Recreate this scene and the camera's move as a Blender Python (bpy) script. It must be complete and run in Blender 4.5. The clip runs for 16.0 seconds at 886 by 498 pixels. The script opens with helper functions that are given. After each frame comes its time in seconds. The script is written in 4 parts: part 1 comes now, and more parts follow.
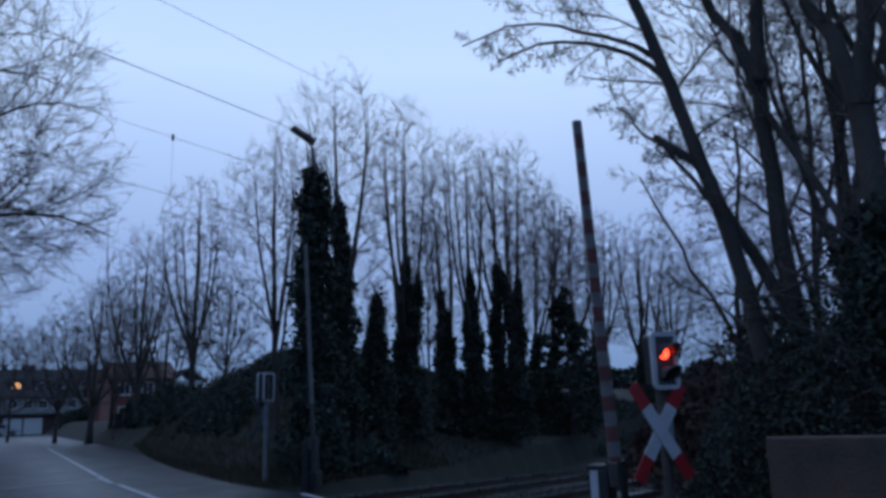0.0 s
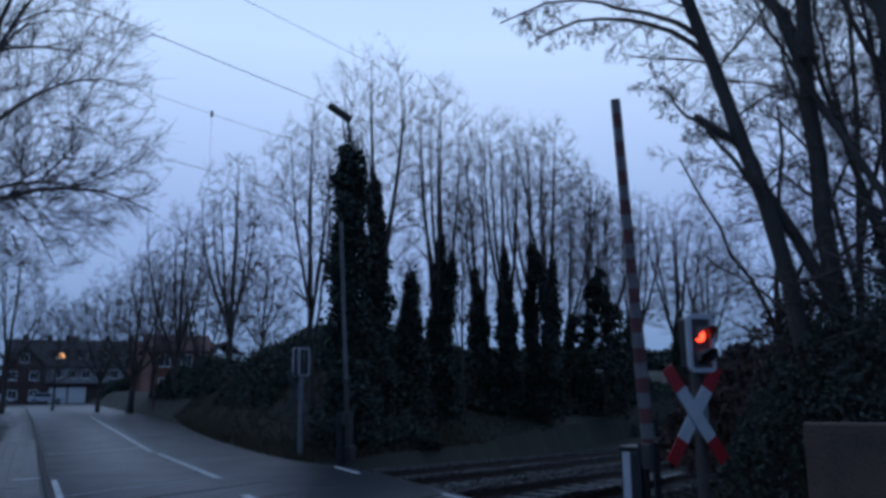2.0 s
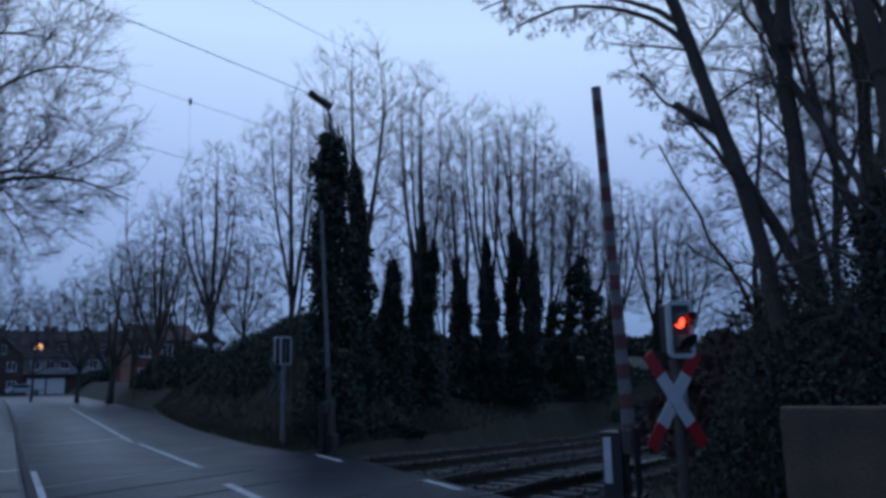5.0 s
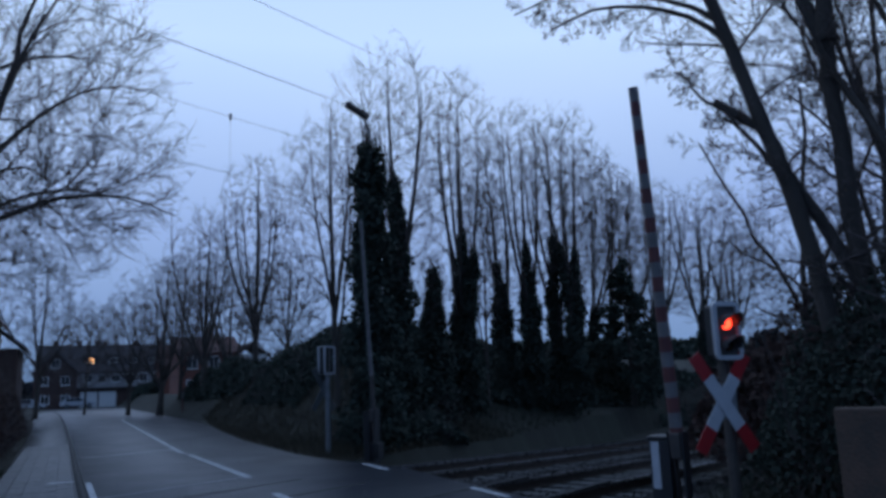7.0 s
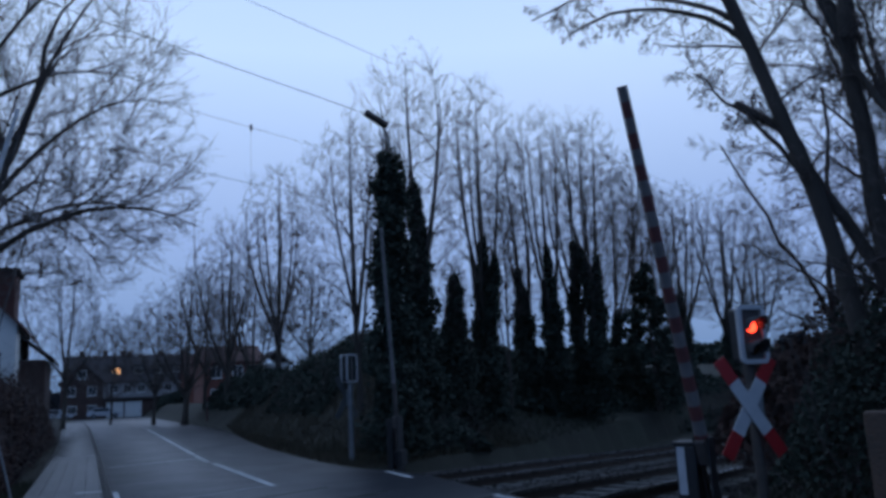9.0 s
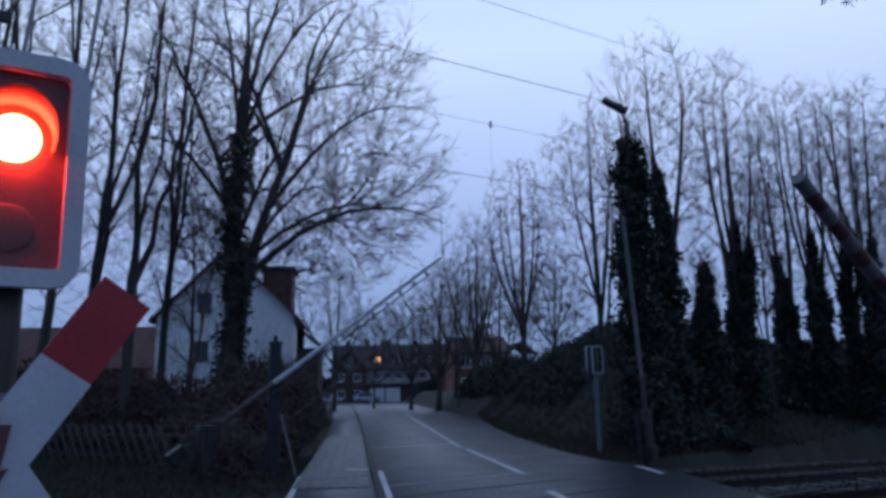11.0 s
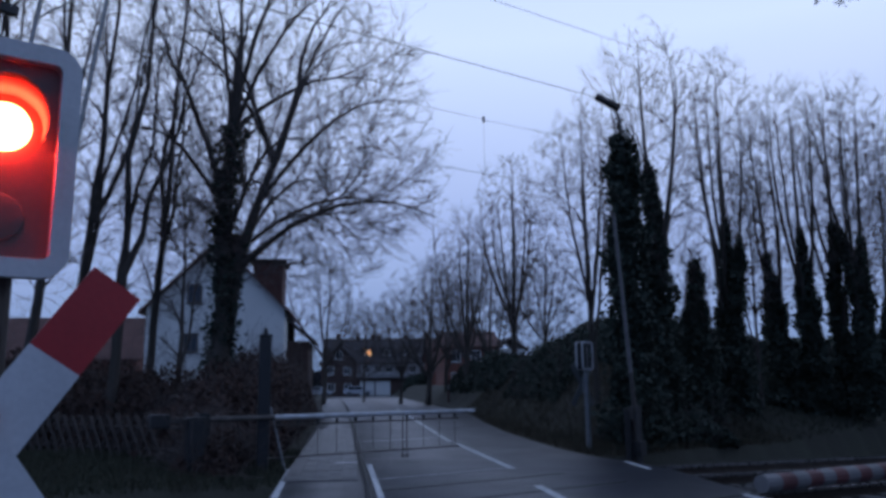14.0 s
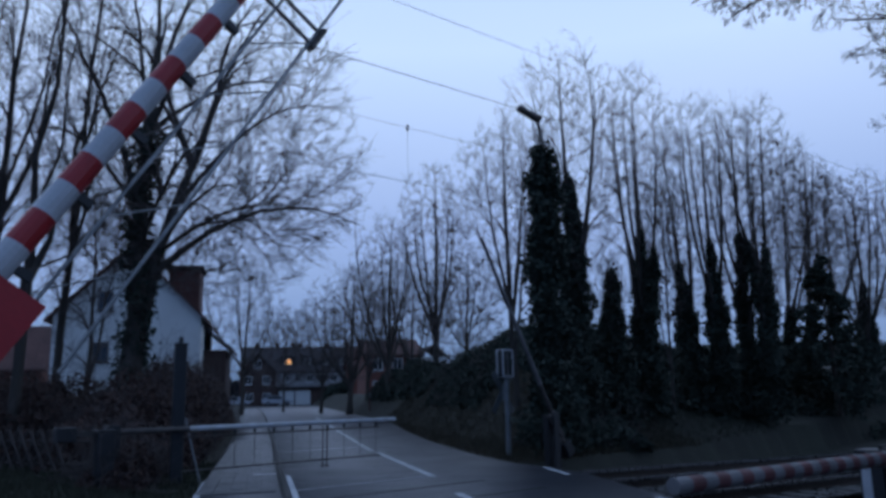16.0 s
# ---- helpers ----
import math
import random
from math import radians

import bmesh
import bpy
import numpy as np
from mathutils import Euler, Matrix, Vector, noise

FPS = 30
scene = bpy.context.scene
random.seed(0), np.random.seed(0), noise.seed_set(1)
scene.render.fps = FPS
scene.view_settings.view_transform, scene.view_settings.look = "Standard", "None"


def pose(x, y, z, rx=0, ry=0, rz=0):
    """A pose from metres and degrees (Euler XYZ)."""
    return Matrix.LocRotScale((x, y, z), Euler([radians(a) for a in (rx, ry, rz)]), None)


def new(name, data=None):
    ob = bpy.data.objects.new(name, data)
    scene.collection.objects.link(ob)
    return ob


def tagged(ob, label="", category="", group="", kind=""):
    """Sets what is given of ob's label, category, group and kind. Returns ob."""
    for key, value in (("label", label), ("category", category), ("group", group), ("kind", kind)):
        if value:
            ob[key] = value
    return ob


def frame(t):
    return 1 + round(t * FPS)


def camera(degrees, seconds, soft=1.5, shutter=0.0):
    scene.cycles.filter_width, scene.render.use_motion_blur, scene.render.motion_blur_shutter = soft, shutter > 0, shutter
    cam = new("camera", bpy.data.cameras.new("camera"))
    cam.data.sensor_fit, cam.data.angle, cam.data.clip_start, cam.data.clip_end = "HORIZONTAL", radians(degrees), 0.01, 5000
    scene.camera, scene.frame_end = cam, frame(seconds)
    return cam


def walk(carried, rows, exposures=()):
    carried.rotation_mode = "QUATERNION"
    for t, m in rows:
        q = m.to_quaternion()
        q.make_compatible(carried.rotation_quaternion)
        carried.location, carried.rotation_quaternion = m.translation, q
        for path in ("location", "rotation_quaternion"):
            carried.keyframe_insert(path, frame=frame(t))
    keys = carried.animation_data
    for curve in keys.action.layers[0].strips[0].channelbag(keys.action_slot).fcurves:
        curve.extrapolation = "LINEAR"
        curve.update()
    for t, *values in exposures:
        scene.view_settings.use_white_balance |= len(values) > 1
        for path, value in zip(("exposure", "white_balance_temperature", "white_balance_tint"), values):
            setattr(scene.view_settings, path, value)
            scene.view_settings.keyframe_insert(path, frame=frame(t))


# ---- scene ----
cam = camera(60.0, 16.0, soft=3.5)

# ---------------------------------------------------------------- camera
WALK = [
    (0.0, pose(0, 0, 1.6, 101.77, 1.79, -30.14)),
    (0.5, pose(0, 0, 1.6, 101.45, 0.85, -29.18)),
    (1.0, pose(0, 0, 1.6, 100.90, 0.69, -29.75)),
    (1.5, pose(0, 0, 1.6, 100.27, 0.95, -28.20)),
    (2.0, pose(0, 0, 1.6, 100.22, 0.58, -27.73)),
    (2.5, pose(0, 0, 1.6, 100.86, 0.81, -27.80)),
    (3.0, pose(0, 0, 1.6, 101.71, 0.83, -28.70)),
    (3.5, pose(0, 0, 1.6, 100.62, 0.80, -28.96)),
    (4.0, pose(0, 0, 1.6, 99.63, 0.97, -30.67)),
    (4.2, pose(0, 0, 1.6, 99.28, 1.02, -29.68)),
    (6.5, pose(0, 0, 1.6, 99.65, 1.19, -28.28)),
    (7.0, pose(0, 0, 1.6, 99.89, 2.06, -25.86)),
    (7.5, pose(0, 0, 1.6, 100.93, 2.32, -25.38)),
    (8.0, pose(0, 0, 1.6, 100.58, 1.97, -23.16)),
    (8.5, pose(0, 0, 1.6, 100.80, 1.31, -24.83)),
    (9.0, pose(0, 0, 1.6, 100.46, 2.59, -24.20)),
    (9.5, pose(0, 0, 1.6, 101.18, 3.40, -20.90)),
    (10.0, pose(0, 0, 1.6, 100.34, 3.04, -13.75)),
    (10.2, pose(0, 0, 1.6, 100.01, 2.41, -11.75)),
    (12.3, pose(0, 0, 1.6, 100.87, 1.28, -3.12)),
    (12.5, pose(0, 0, 1.6, 100.64, 1.18, -3.82)),
    (13.0, pose(0, 0, 1.6, 100.46, 0.94, -6.06)),
    (13.5, pose(0, 0, 1.6, 99.47, 1.36, -6.54)),
    (14.0, pose(0, 0, 1.6, 99.98, 0.58, -7.01)),
    (14.5, pose(0, 0, 1.6, 100.51, 0.34, -7.79)),
    (15.0, pose(0, 0, 1.6, 100.44, 0.40, -8.17)),
    (15.5, pose(0, 0, 1.6, 100.16, 0.49, -9.30)),
    (16.0, pose(0, 0, 1.6, 100.49, 1.13, -12.77)),
]
walk(cam, WALK, exposures=[(0.0, 0.0, 6500, 10), (9.6, 0.0, 6500, 10), (12.0, 0.12, 6950, 19), (14.8, 0.08, 6850, 17), (16.0, 0.02, 6600, 12)])

# ---------------------------------------------------------------- world and light
world = bpy.data.worlds.new("dusk_sky")
scene.world = world
world.use_nodes = True
wn, wl = world.node_tree.nodes, world.node_tree.links
wn.clear()
w_out, w_bg = wn.new("ShaderNodeOutputWorld"), wn.new("ShaderNodeBackground")
w_co, w_sep, w_ramp = wn.new("ShaderNodeTexCoord"), wn.new("ShaderNodeSeparateXYZ"), wn.new("ShaderNodeValToRGB")
w_noise, w_map, w_mix = wn.new("ShaderNodeTexNoise"), wn.new("ShaderNodeMapping"), wn.new("ShaderNodeMixRGB")
for pos, col in ((0.20, (0.31, 0.45, 0.80)), (0.42, (0.56, 0.76, 1.13))):
    e = w_ramp.color_ramp.elements.new(pos)
    e.color = (*col, 1)
w_ramp.color_ramp.elements[0].color = (0.145, 0.255, 0.47, 1)
w_ramp.color_ramp.elements[-1].color = (0.30, 0.47, 0.80, 1)
# the afterglow side of the sky is the brighter one
w_dot, w_side, w_mul = wn.new("ShaderNodeVectorMath"), wn.new("ShaderNodeMapRange"), wn.new("ShaderNodeMixRGB")
w_dot.operation, w_mul.blend_type = "DOT_PRODUCT", "MULTIPLY"
w_dot.inputs[1].default_value = (0.34, 0.94, 0.0)
w_side.interpolation_type = "SMOOTHSTEP"
w_side.inputs[1].default_value, w_side.inputs[2].default_value, w_side.inputs[3].default_value, w_side.inputs[4].default_value = -1.0, 0.75, 0.0, 1.0
w_mul.inputs[0].default_value = 1.0
wl.new(w_co.outputs["Generated"], w_dot.inputs[0])
wl.new(w_dot.outputs["Value"], w_side.inputs[0])
w_map.inputs["Scale"].default_value = (1.0, 1.0, 3.0)
w_noise.inputs["Scale"].default_value, w_noise.inputs["Detail"].default_value = 1.6, 4
w_mix.blend_type, w_mix.inputs[0].default_value = "OVERLAY", 0.10
wl.new(w_co.outputs["Generated"], w_sep.inputs[0])
wl.new(w_co.outputs["Generated"], w_map.inputs[0])
wl.new(w_map.outputs[0], w_noise.inputs["Vector"])
wl.new(w_sep.outputs["Z"], w_ramp.inputs[0])
wl.new(w_ramp.outputs[0], w_mix.inputs[1])
wl.new(w_noise.outputs["Fac"], w_mix.inputs[2])
wl.new(w_mix.outputs[0], w_mul.inputs[1])
w_tone = wn.new("ShaderNodeMixRGB")
w_tone.inputs[1].default_value, w_tone.inputs[2].default_value = (0.31, 0.42, 0.56, 1), (1, 1, 1, 1)
wl.new(w_side.outputs[0], w_tone.inputs[0])
wl.new(w_tone.outputs[0], w_mul.inputs[2])
wl.new(w_mul.outputs[0], w_bg.inputs["Color"])
w_bg.inputs["Strength"].default_value = 1.0
wl.new(w_bg.outputs[0], w_out.inputs[0])

# ---------------------------------------------------------------- materials


def mat(name, a, b=None, rough=0.8, scale=6.0, fine=60.0, bump=0.3, metal=0.0, emit=None, power=0.0, spec=0.5, stretch=(1, 1, 1), vary=0.0):
    """A surface with two colours mixed by coarse and fine noise, and a fine relief."""
    m = bpy.data.materials.new(name)
    m.use_nodes = True
    n, l = m.node_tree.nodes, m.node_tree.links
    p = n["Principled BSDF"]
    b = b or tuple(c * 0.7 for c in a)
    co, mp = n.new("ShaderNodeTexCoord"), n.new("ShaderNodeMapping")
    mp.inputs["Scale"].default_value = stretch
    l.new(co.outputs["Object"], mp.inputs[0])
    n1, n2, mx, rr = n.new("ShaderNodeTexNoise"), n.new("ShaderNodeTexNoise"), n.new("ShaderNodeMixRGB"), n.new("ShaderNodeMath")
    n1.inputs["Scale"].default_value, n1.inputs["Detail"].default_value = scale, 5
    n2.inputs["Scale"].default_value, n2.inputs["Detail"].default_value = fine, 3
    l.new(mp.outputs[0], n1.inputs["Vector"])
    l.new(mp.outputs[0], n2.inputs["Vector"])
    add = n.new("ShaderNodeMath")
    add.operation = "MULTIPLY_ADD"
    l.new(n1.outputs["Fac"], add.inputs[0])
    add.inputs[1].default_value = 1.6
    sub = n.new("ShaderNodeMath")
    sub.operation = "MULTIPLY_ADD"
    l.new(n2.outputs["Fac"], sub.inputs[0])
    sub.inputs[1].default_value, sub.inputs[2].default_value = 0.8, -0.7
    l.new(sub.outputs[0], add.inputs[2])
    add.use_clamp = True
    mx.inputs[1].default_value, mx.inputs[2].default_value = (*a, 1), (*b, 1)
    l.new(add.outputs[0], mx.inputs[0])
    out = mx.outputs[0]
    if vary:
        oi, hs, mm = n.new("ShaderNodeObjectInfo"), n.new("ShaderNodeHueSaturation"), n.new("ShaderNodeMapRange")
        mm.inputs[3].default_value, mm.inputs[4].default_value = 1 - vary, 1 + vary
        l.new(oi.outputs["Random"], mm.inputs[0])
        l.new(mm.outputs[0], hs.inputs["Value"])
        l.new(out, hs.inputs["Color"])
        out = hs.outputs[0]
    l.new(out, p.inputs["Base Color"])
    rr.operation = "MULTIPLY_ADD"
    l.new(n1.outputs["Fac"], rr.inputs[0])
    rr.inputs[1].default_value, rr.inputs[2].default_value = 0.25, rough - 0.12
    rr.use_clamp = True
    l.new(rr.outputs[0], p.inputs["Roughness"])
    p.inputs["Metallic"].default_value = metal
    p.inputs["Specular IOR Level"].default_value = spec
    if bump:
        bp = n.new("ShaderNodeBump")
        bp.inputs["Strength"].default_value, bp.inputs["Distance"].default_value = bump, 0.02
        l.new(n2.outputs["Fac"], bp.inputs["Height"])
        l.new(bp.outputs[0], p.inputs["Normal"])
    if emit:
        p.inputs["Emission Color"].default_value, p.inputs["Emission Strength"].default_value = (*emit, 1), power
    return m


M_ASPHALT = mat("wet_asphalt", (0.014, 0.021, 0.036), (0.008, 0.012, 0.021), 0.38, 0.7, 130, 0.25, spec=0.42)
M_PATCH = mat("old_asphalt", (0.017, 0.023, 0.034), (0.010, 0.014, 0.021), 0.40, 1.5, 110, 0.3)
M_PAVER = mat("concrete_paver", (0.018, 0.024, 0.036), (0.010, 0.014, 0.022), 0.42, 5, 90, 0.3, vary=0.22)
M_KERB = mat("kerb_stone", (0.026, 0.026, 0.026), (0.014, 0.014, 0.014), 0.75, 4, 70, 0.3, vary=0.15)
M_LINE = mat("road_paint", (0.60, 0.61, 0.62), (0.24, 0.25, 0.26), 0.6, 5, 45, 0.2)
M_SOIL = mat("winter_grass_soil", (0.022, 0.025, 0.013), (0.016, 0.013, 0.010), 0.95, 0.6, 14, 0.9)
M_GRASS = mat("grass", (0.026, 0.033, 0.015), (0.034, 0.031, 0.017), 0.85, 1.5, 20, 0.1)
M_DRY = mat("dry_grass", (0.085, 0.066, 0.040), (0.035, 0.029, 0.018), 0.9, 1.2, 20, 0.1)
M_BALLAST = mat("track_ballast", (0.052, 0.047, 0.044), (0.024, 0.022, 0.021), 0.9, 8, 40, 0.9)
M_SLEEPER = mat("concrete_sleeper", (0.10, 0.096, 0.092), (0.055, 0.052, 0.048), 0.85, 5, 50, 0.4, vary=0.15)
M_RAIL = mat("rail_steel", (0.07, 0.05, 0.04), (0.035, 0.025, 0.02), 0.6, 8, 80, 0.2, 0.6)
M_RAILTOP = mat("polished_rail_head", (0.34, 0.34, 0.36), (0.25, 0.25, 0.26), 0.28, 8, 80, 0.05, 1.0)
M_BARK = mat("bark", (0.085, 0.070, 0.060), (0.045, 0.038, 0.032), 0.9, 3, 40, 0.8, stretch=(1, 1, 0.3))
M_TWIG = mat("twig_bark", (0.115, 0.090, 0.084), (0.075, 0.059, 0.056), 0.85, 2, 20, 0.0)
M_IVY = mat("ivy_leaf", (0.050, 0.064, 0.048), (0.028, 0.038, 0.029), 0.72, 2, 12, 0.0, spec=0.3)
M_HEDGE = mat("bramble_leaf", (0.115, 0.066, 0.054), (0.055, 0.036, 0.031), 0.9, 2, 12, 0.0, spec=0.2)
M_DEADLEAF = mat("withered_leaf", (0.11, 0.065, 0.035), (0.06, 0.035, 0.02), 0.8, 3, 12, 0.0)
M_CONIFER = mat("spruce_needle", (0.030, 0.045, 0.030), (0.016, 0.025, 0.018), 0.8, 3, 20, 0.0)
M_WHITE = mat("white_enamel", (0.55, 0.56, 0.58), (0.38, 0.39, 0.41), 0.45, 4, 60, 0.05)
M_RED = mat("red_reflective_sheet", (0.42, 0.018, 0.022), (0.28, 0.012, 0.016), 0.42, 4, 60, 0.05)
# darker copies of the band white and red, with backlit shade in the colour
M_DIM_WHITE = mat("dimmed_white_band", (0.19, 0.18, 0.18), (0.10, 0.095, 0.095), 0.6, 5, 60, 0.1)
M_DIM_RED = mat("dimmed_red_band", (0.15, 0.045, 0.042), (0.08, 0.026, 0.026), 0.6, 5, 60, 0.1)
M_FIELD = mat("signal_field", (0.07, 0.06, 0.06), (0.05, 0.045, 0.045), 0.6, 5, 60, 0.05)
M_PALE = mat("faded_enamel", (0.50, 0.50, 0.50), (0.36, 0.36, 0.36), 0.5, 4, 60, 0.05)
M_BLACK = mat("black_enamel", (0.022, 0.022, 0.024), (0.012, 0.012, 0.013), 0.45, 6, 60, 0.1)
M_BACK = mat("grey_sign_back", (0.13, 0.14, 0.14), (0.08, 0.085, 0.085), 0.55, 5, 50, 0.1)
M_GALV = mat("galvanised_steel", (0.30, 0.31, 0.32), (0.18, 0.19, 0.19), 0.5, 6, 60, 0.15, 0.7)
M_MAST = mat("painted_steel_mast", (0.10, 0.085, 0.075), (0.05, 0.042, 0.04), 0.6, 5, 50, 0.2, 0.2)
M_BEAM = mat("lit_red_lens_beam", (0.9, 0.1, 0.05), (0.9, 0.1, 0.05), 0.3, emit=(1.0, 0.030, 0.012), power=230.0, bump=0)
M_LAMP_ON = mat("lit_red_lens", (0.5, 0.04, 0.03), (0.5, 0.04, 0.03), 0.3, emit=(1.0, 0.05, 0.02), power=5.0, bump=0)
M_LAMP_OFF = mat("dark_amber_lens", (0.05, 0.022, 0.008), (0.03, 0.012, 0.006), 0.15, 4, 60, 0.0)
M_WALLW = mat("white_render", (0.80, 0.79, 0.76), (0.66, 0.65, 0.62), 0.9, 0.6, 30, 0.3)
M_GREYW = mat("grey_render", (0.34, 0.33, 0.33), (0.24, 0.235, 0.235), 0.9, 0.6, 30, 0.3)
M_HOOD = mat("hood_enamel", (0.09, 0.085, 0.085), (0.06, 0.056, 0.056), 0.6, 6, 60, 0.1)
M_BRICK = mat("red_brick", (0.20, 0.075, 0.055), (0.12, 0.045, 0.035), 0.9, 0.8, 25, 0.4)
M_BRICKD = mat("brown_brick", (0.085, 0.050, 0.042), (0.05, 0.032, 0.028), 0.9, 0.8, 25, 0.4)
M_ROOF = mat("grey_roof_tile", (0.065, 0.058, 0.062), (0.035, 0.032, 0.034), 0.85, 1, 20, 0.5)
M_ROOFR = mat("red_roof_tile", (0.12, 0.05, 0.04), (0.07, 0.03, 0.026), 0.85, 1, 20, 0.5)
M_FRAME = mat("white_window_frame", (0.72, 0.72, 0.70), (0.6, 0.6, 0.58), 0.5, 3, 40, 0.0)
M_FRAMED = mat("dark_window_frame", (0.12, 0.10, 0.09), (0.08, 0.07, 0.06), 0.6, 3, 40, 0.0)
M_GLASS = mat("dark_window_glass", (0.03, 0.035, 0.04), (0.02, 0.024, 0.03), 0.08, 2, 10, 0.0, spec=0.8)
M_LIT = mat("lit_window", (0.9, 0.6, 0.3), (0.8, 0.5, 0.25), 0.5, emit=(1.0, 0.45, 0.14), power=1.8, bump=0)
M_CONC = mat("stained_concrete", (0.15, 0.085, 0.055), (0.042, 0.040, 0.034), 0.9, 2.4, 30, 0.7)
M_WOOD = mat("weathered_wood", (0.095, 0.07, 0.058), (0.05, 0.038, 0.033), 0.85, 4, 50, 0.4, stretch=(1, 1, 0.2))
M_WIRE = mat("copper_wire", (0.05, 0.05, 0.05), (0.03, 0.03, 0.03), 0.6, 3, 40, 0.0, 0.5)
M_CERAMIC = mat("brown_insulator", (0.07, 0.035, 0.025), (0.04, 0.02, 0.015), 0.3, 3, 40, 0.0)
M_TYRE = mat("tyre_rubber", (0.02, 0.02, 0.02), (0.012, 0.012, 0.012), 0.8, 4, 40, 0.1)
M_CARW = mat("silver_car_paint", (0.55, 0.56, 0.58), (0.45, 0.46, 0.48), 0.3, 2, 40, 0.0, 0.2)
M_CARD = mat("dark_car_paint", (0.04, 0.045, 0.06), (0.025, 0.03, 0.04), 0.3, 2, 40, 0.0, 0.2)
M_FAR = mat("far_woodland", (0.022, 0.026, 0.034), (0.014, 0.017, 0.022), 0.95, 1.5, 20, 0.5)

# ---------------------------------------------------------------- builders


def raw_mesh(name, verts, quads):
    """A mesh from arrays of corners and four-sided faces."""
    me = bpy.data.meshes.new(name)
    verts, quads = np.asarray(verts, dtype=np.float32), np.asarray(quads, dtype=np.int32)
    me.vertices.add(len(verts))
    me.vertices.foreach_set("co", verts.ravel())
    me.loops.add(quads.size)
    me.loops.foreach_set("vertex_index", quads.ravel())
    me.polygons.add(len(quads))
    me.polygons.foreach_set("loop_start", np.arange(0, quads.size, quads.shape[1], dtype=np.int32))
    me.update(calc_edges=True)
    return me


def part_of(name, me, material, parent=None, label=""):
    ob = new(name, me)
    me.materials.append(material)
    if parent:
        ob.parent = parent
    return tagged(ob, label)


def part(name, bm, material, parent=None, label="", smooth=False):
    """Links a bmesh as one mesh object under a thing or a part."""
    me = bpy.data.meshes.new(name)
    bmesh.ops.recalc_face_normals(bm, faces=bm.faces)
    bm.to_mesh(me)
    bm.free()
    if smooth:
        me.polygons.foreach_set("use_smooth", [True] * len(me.polygons))
    return part_of(name, me, material, parent, label)


def thing(name, m, label, category, group="", kind=""):
    ob = new(name)
    ob.empty_display_size = 0.2
    ob.matrix_basis = m
    return tagged(ob, label, category, group, kind)


def box(bm, x0, x1, y0, y1, z0, z1, bevel=0.0, m=None):
    mm = Matrix.Translation(((x0 + x1) / 2, (y0 + y1) / 2, (z0 + z1) / 2)) @ Matrix.Diagonal((x1 - x0, y1 - y0, z1 - z0, 1))
    r = bmesh.ops.create_cube(bm, size=1, matrix=(m or Matrix()) @ mm)
    if bevel:
        edges = list({e for v in r["verts"] for e in v.link_edges})
        bmesh.ops.bevel(bm, geom=edges, offset=bevel, segments=2, affect="EDGES", profile=0.6)
    return bm


def boxed(*a, **k):
    return box(bmesh.new(), *a, **k)


def rod(bm, a, b, r0, r1=None, seg=10):
    """A round bar from a to b."""
    a, b = Vector(a), Vector(b)
    d = b - a
    m = Matrix.Translation((a + b) / 2) @ d.to_track_quat("Z", "Y").to_matrix().to_4x4()
    bmesh.ops.create_cone(bm, cap_ends=True, segments=seg, radius1=r0, radius2=r0 if r1 is None else r1, depth=d.length, matrix=m)
    return bm


def rodded(*a, **k):
    return rod(bmesh.new(), *a, **k)


def plate(points, t, m=None):
    """A flat plate with the outline points (x, z), t thick along y, its front at y = 0."""
    bm = bmesh.new()
    vs = [bm.verts.new((x, 0, z)) for x, z in points]
    f = bm.faces.new(vs)
    r = bmesh.ops.extrude_face_region(bm, geom=[f])
    bmesh.ops.translate(bm, vec=(0, t, 0), verts=[v for v in r["geom"] if isinstance(v, bmesh.types.BMVert)])
    if m:
        bmesh.ops.transform(bm, matrix=m, verts=bm.verts)
    return bm


def rounded(w, h, r, n=5):
    """The outline of a rounded rectangle round the origin."""
    out = []
    for cx, cz, a0 in ((w / 2 - r, h / 2 - r, 0), (-w / 2 + r, h / 2 - r, 90), (-w / 2 + r, -h / 2 + r, 180), (w / 2 - r, -h / 2 + r, 270)):
        for i in range(n):
            a = radians(a0 + 90 * i / (n - 1))
            out.append((cx + r * math.cos(a), cz + r * math.sin(a)))
    return out


def bearing(deg, metres, z=0.0):
    """A place by its compass bearing from the standing point (0 along the road)."""
    return Vector((metres * math.sin(radians(deg)), metres * math.cos(radians(deg)), z))


# ---------------------------------------------------------------- bare trees


def tubes(P, R, sides):
    """Tubes round polylines P (k, n, 3) with radii R (k, n)."""
    k, n, _ = P.shape
    T = np.gradient(P, axis=1)
    T /= np.linalg.norm(T, axis=2, keepdims=True) + 1e-9
    ref = np.zeros_like(T) + np.array([0.31, 0.87, 0.38])
    U = np.cross(T, ref)
    U /= np.linalg.norm(U, axis=2, keepdims=True) + 1e-9
    W = np.cross(T, U)
    a = np.arange(sides) * 2 * np.pi / sides
    V = P[:, :, None] + R[:, :, None, None] * (np.cos(a)[:, None] * U[:, :, None] + np.sin(a)[:, None] * W[:, :, None])
    i = np.arange(k)[:, None, None] * n * sides + np.arange(n - 1)[None, :, None] * sides
    j = np.arange(sides)[None, None, :]
    j2 = (j + 1) % sides
    F = np.stack([i + j, i + j2, i + sides + j2, i + sides + j], axis=-1).reshape(-1, 4)
    return V.reshape(-1, 3), F


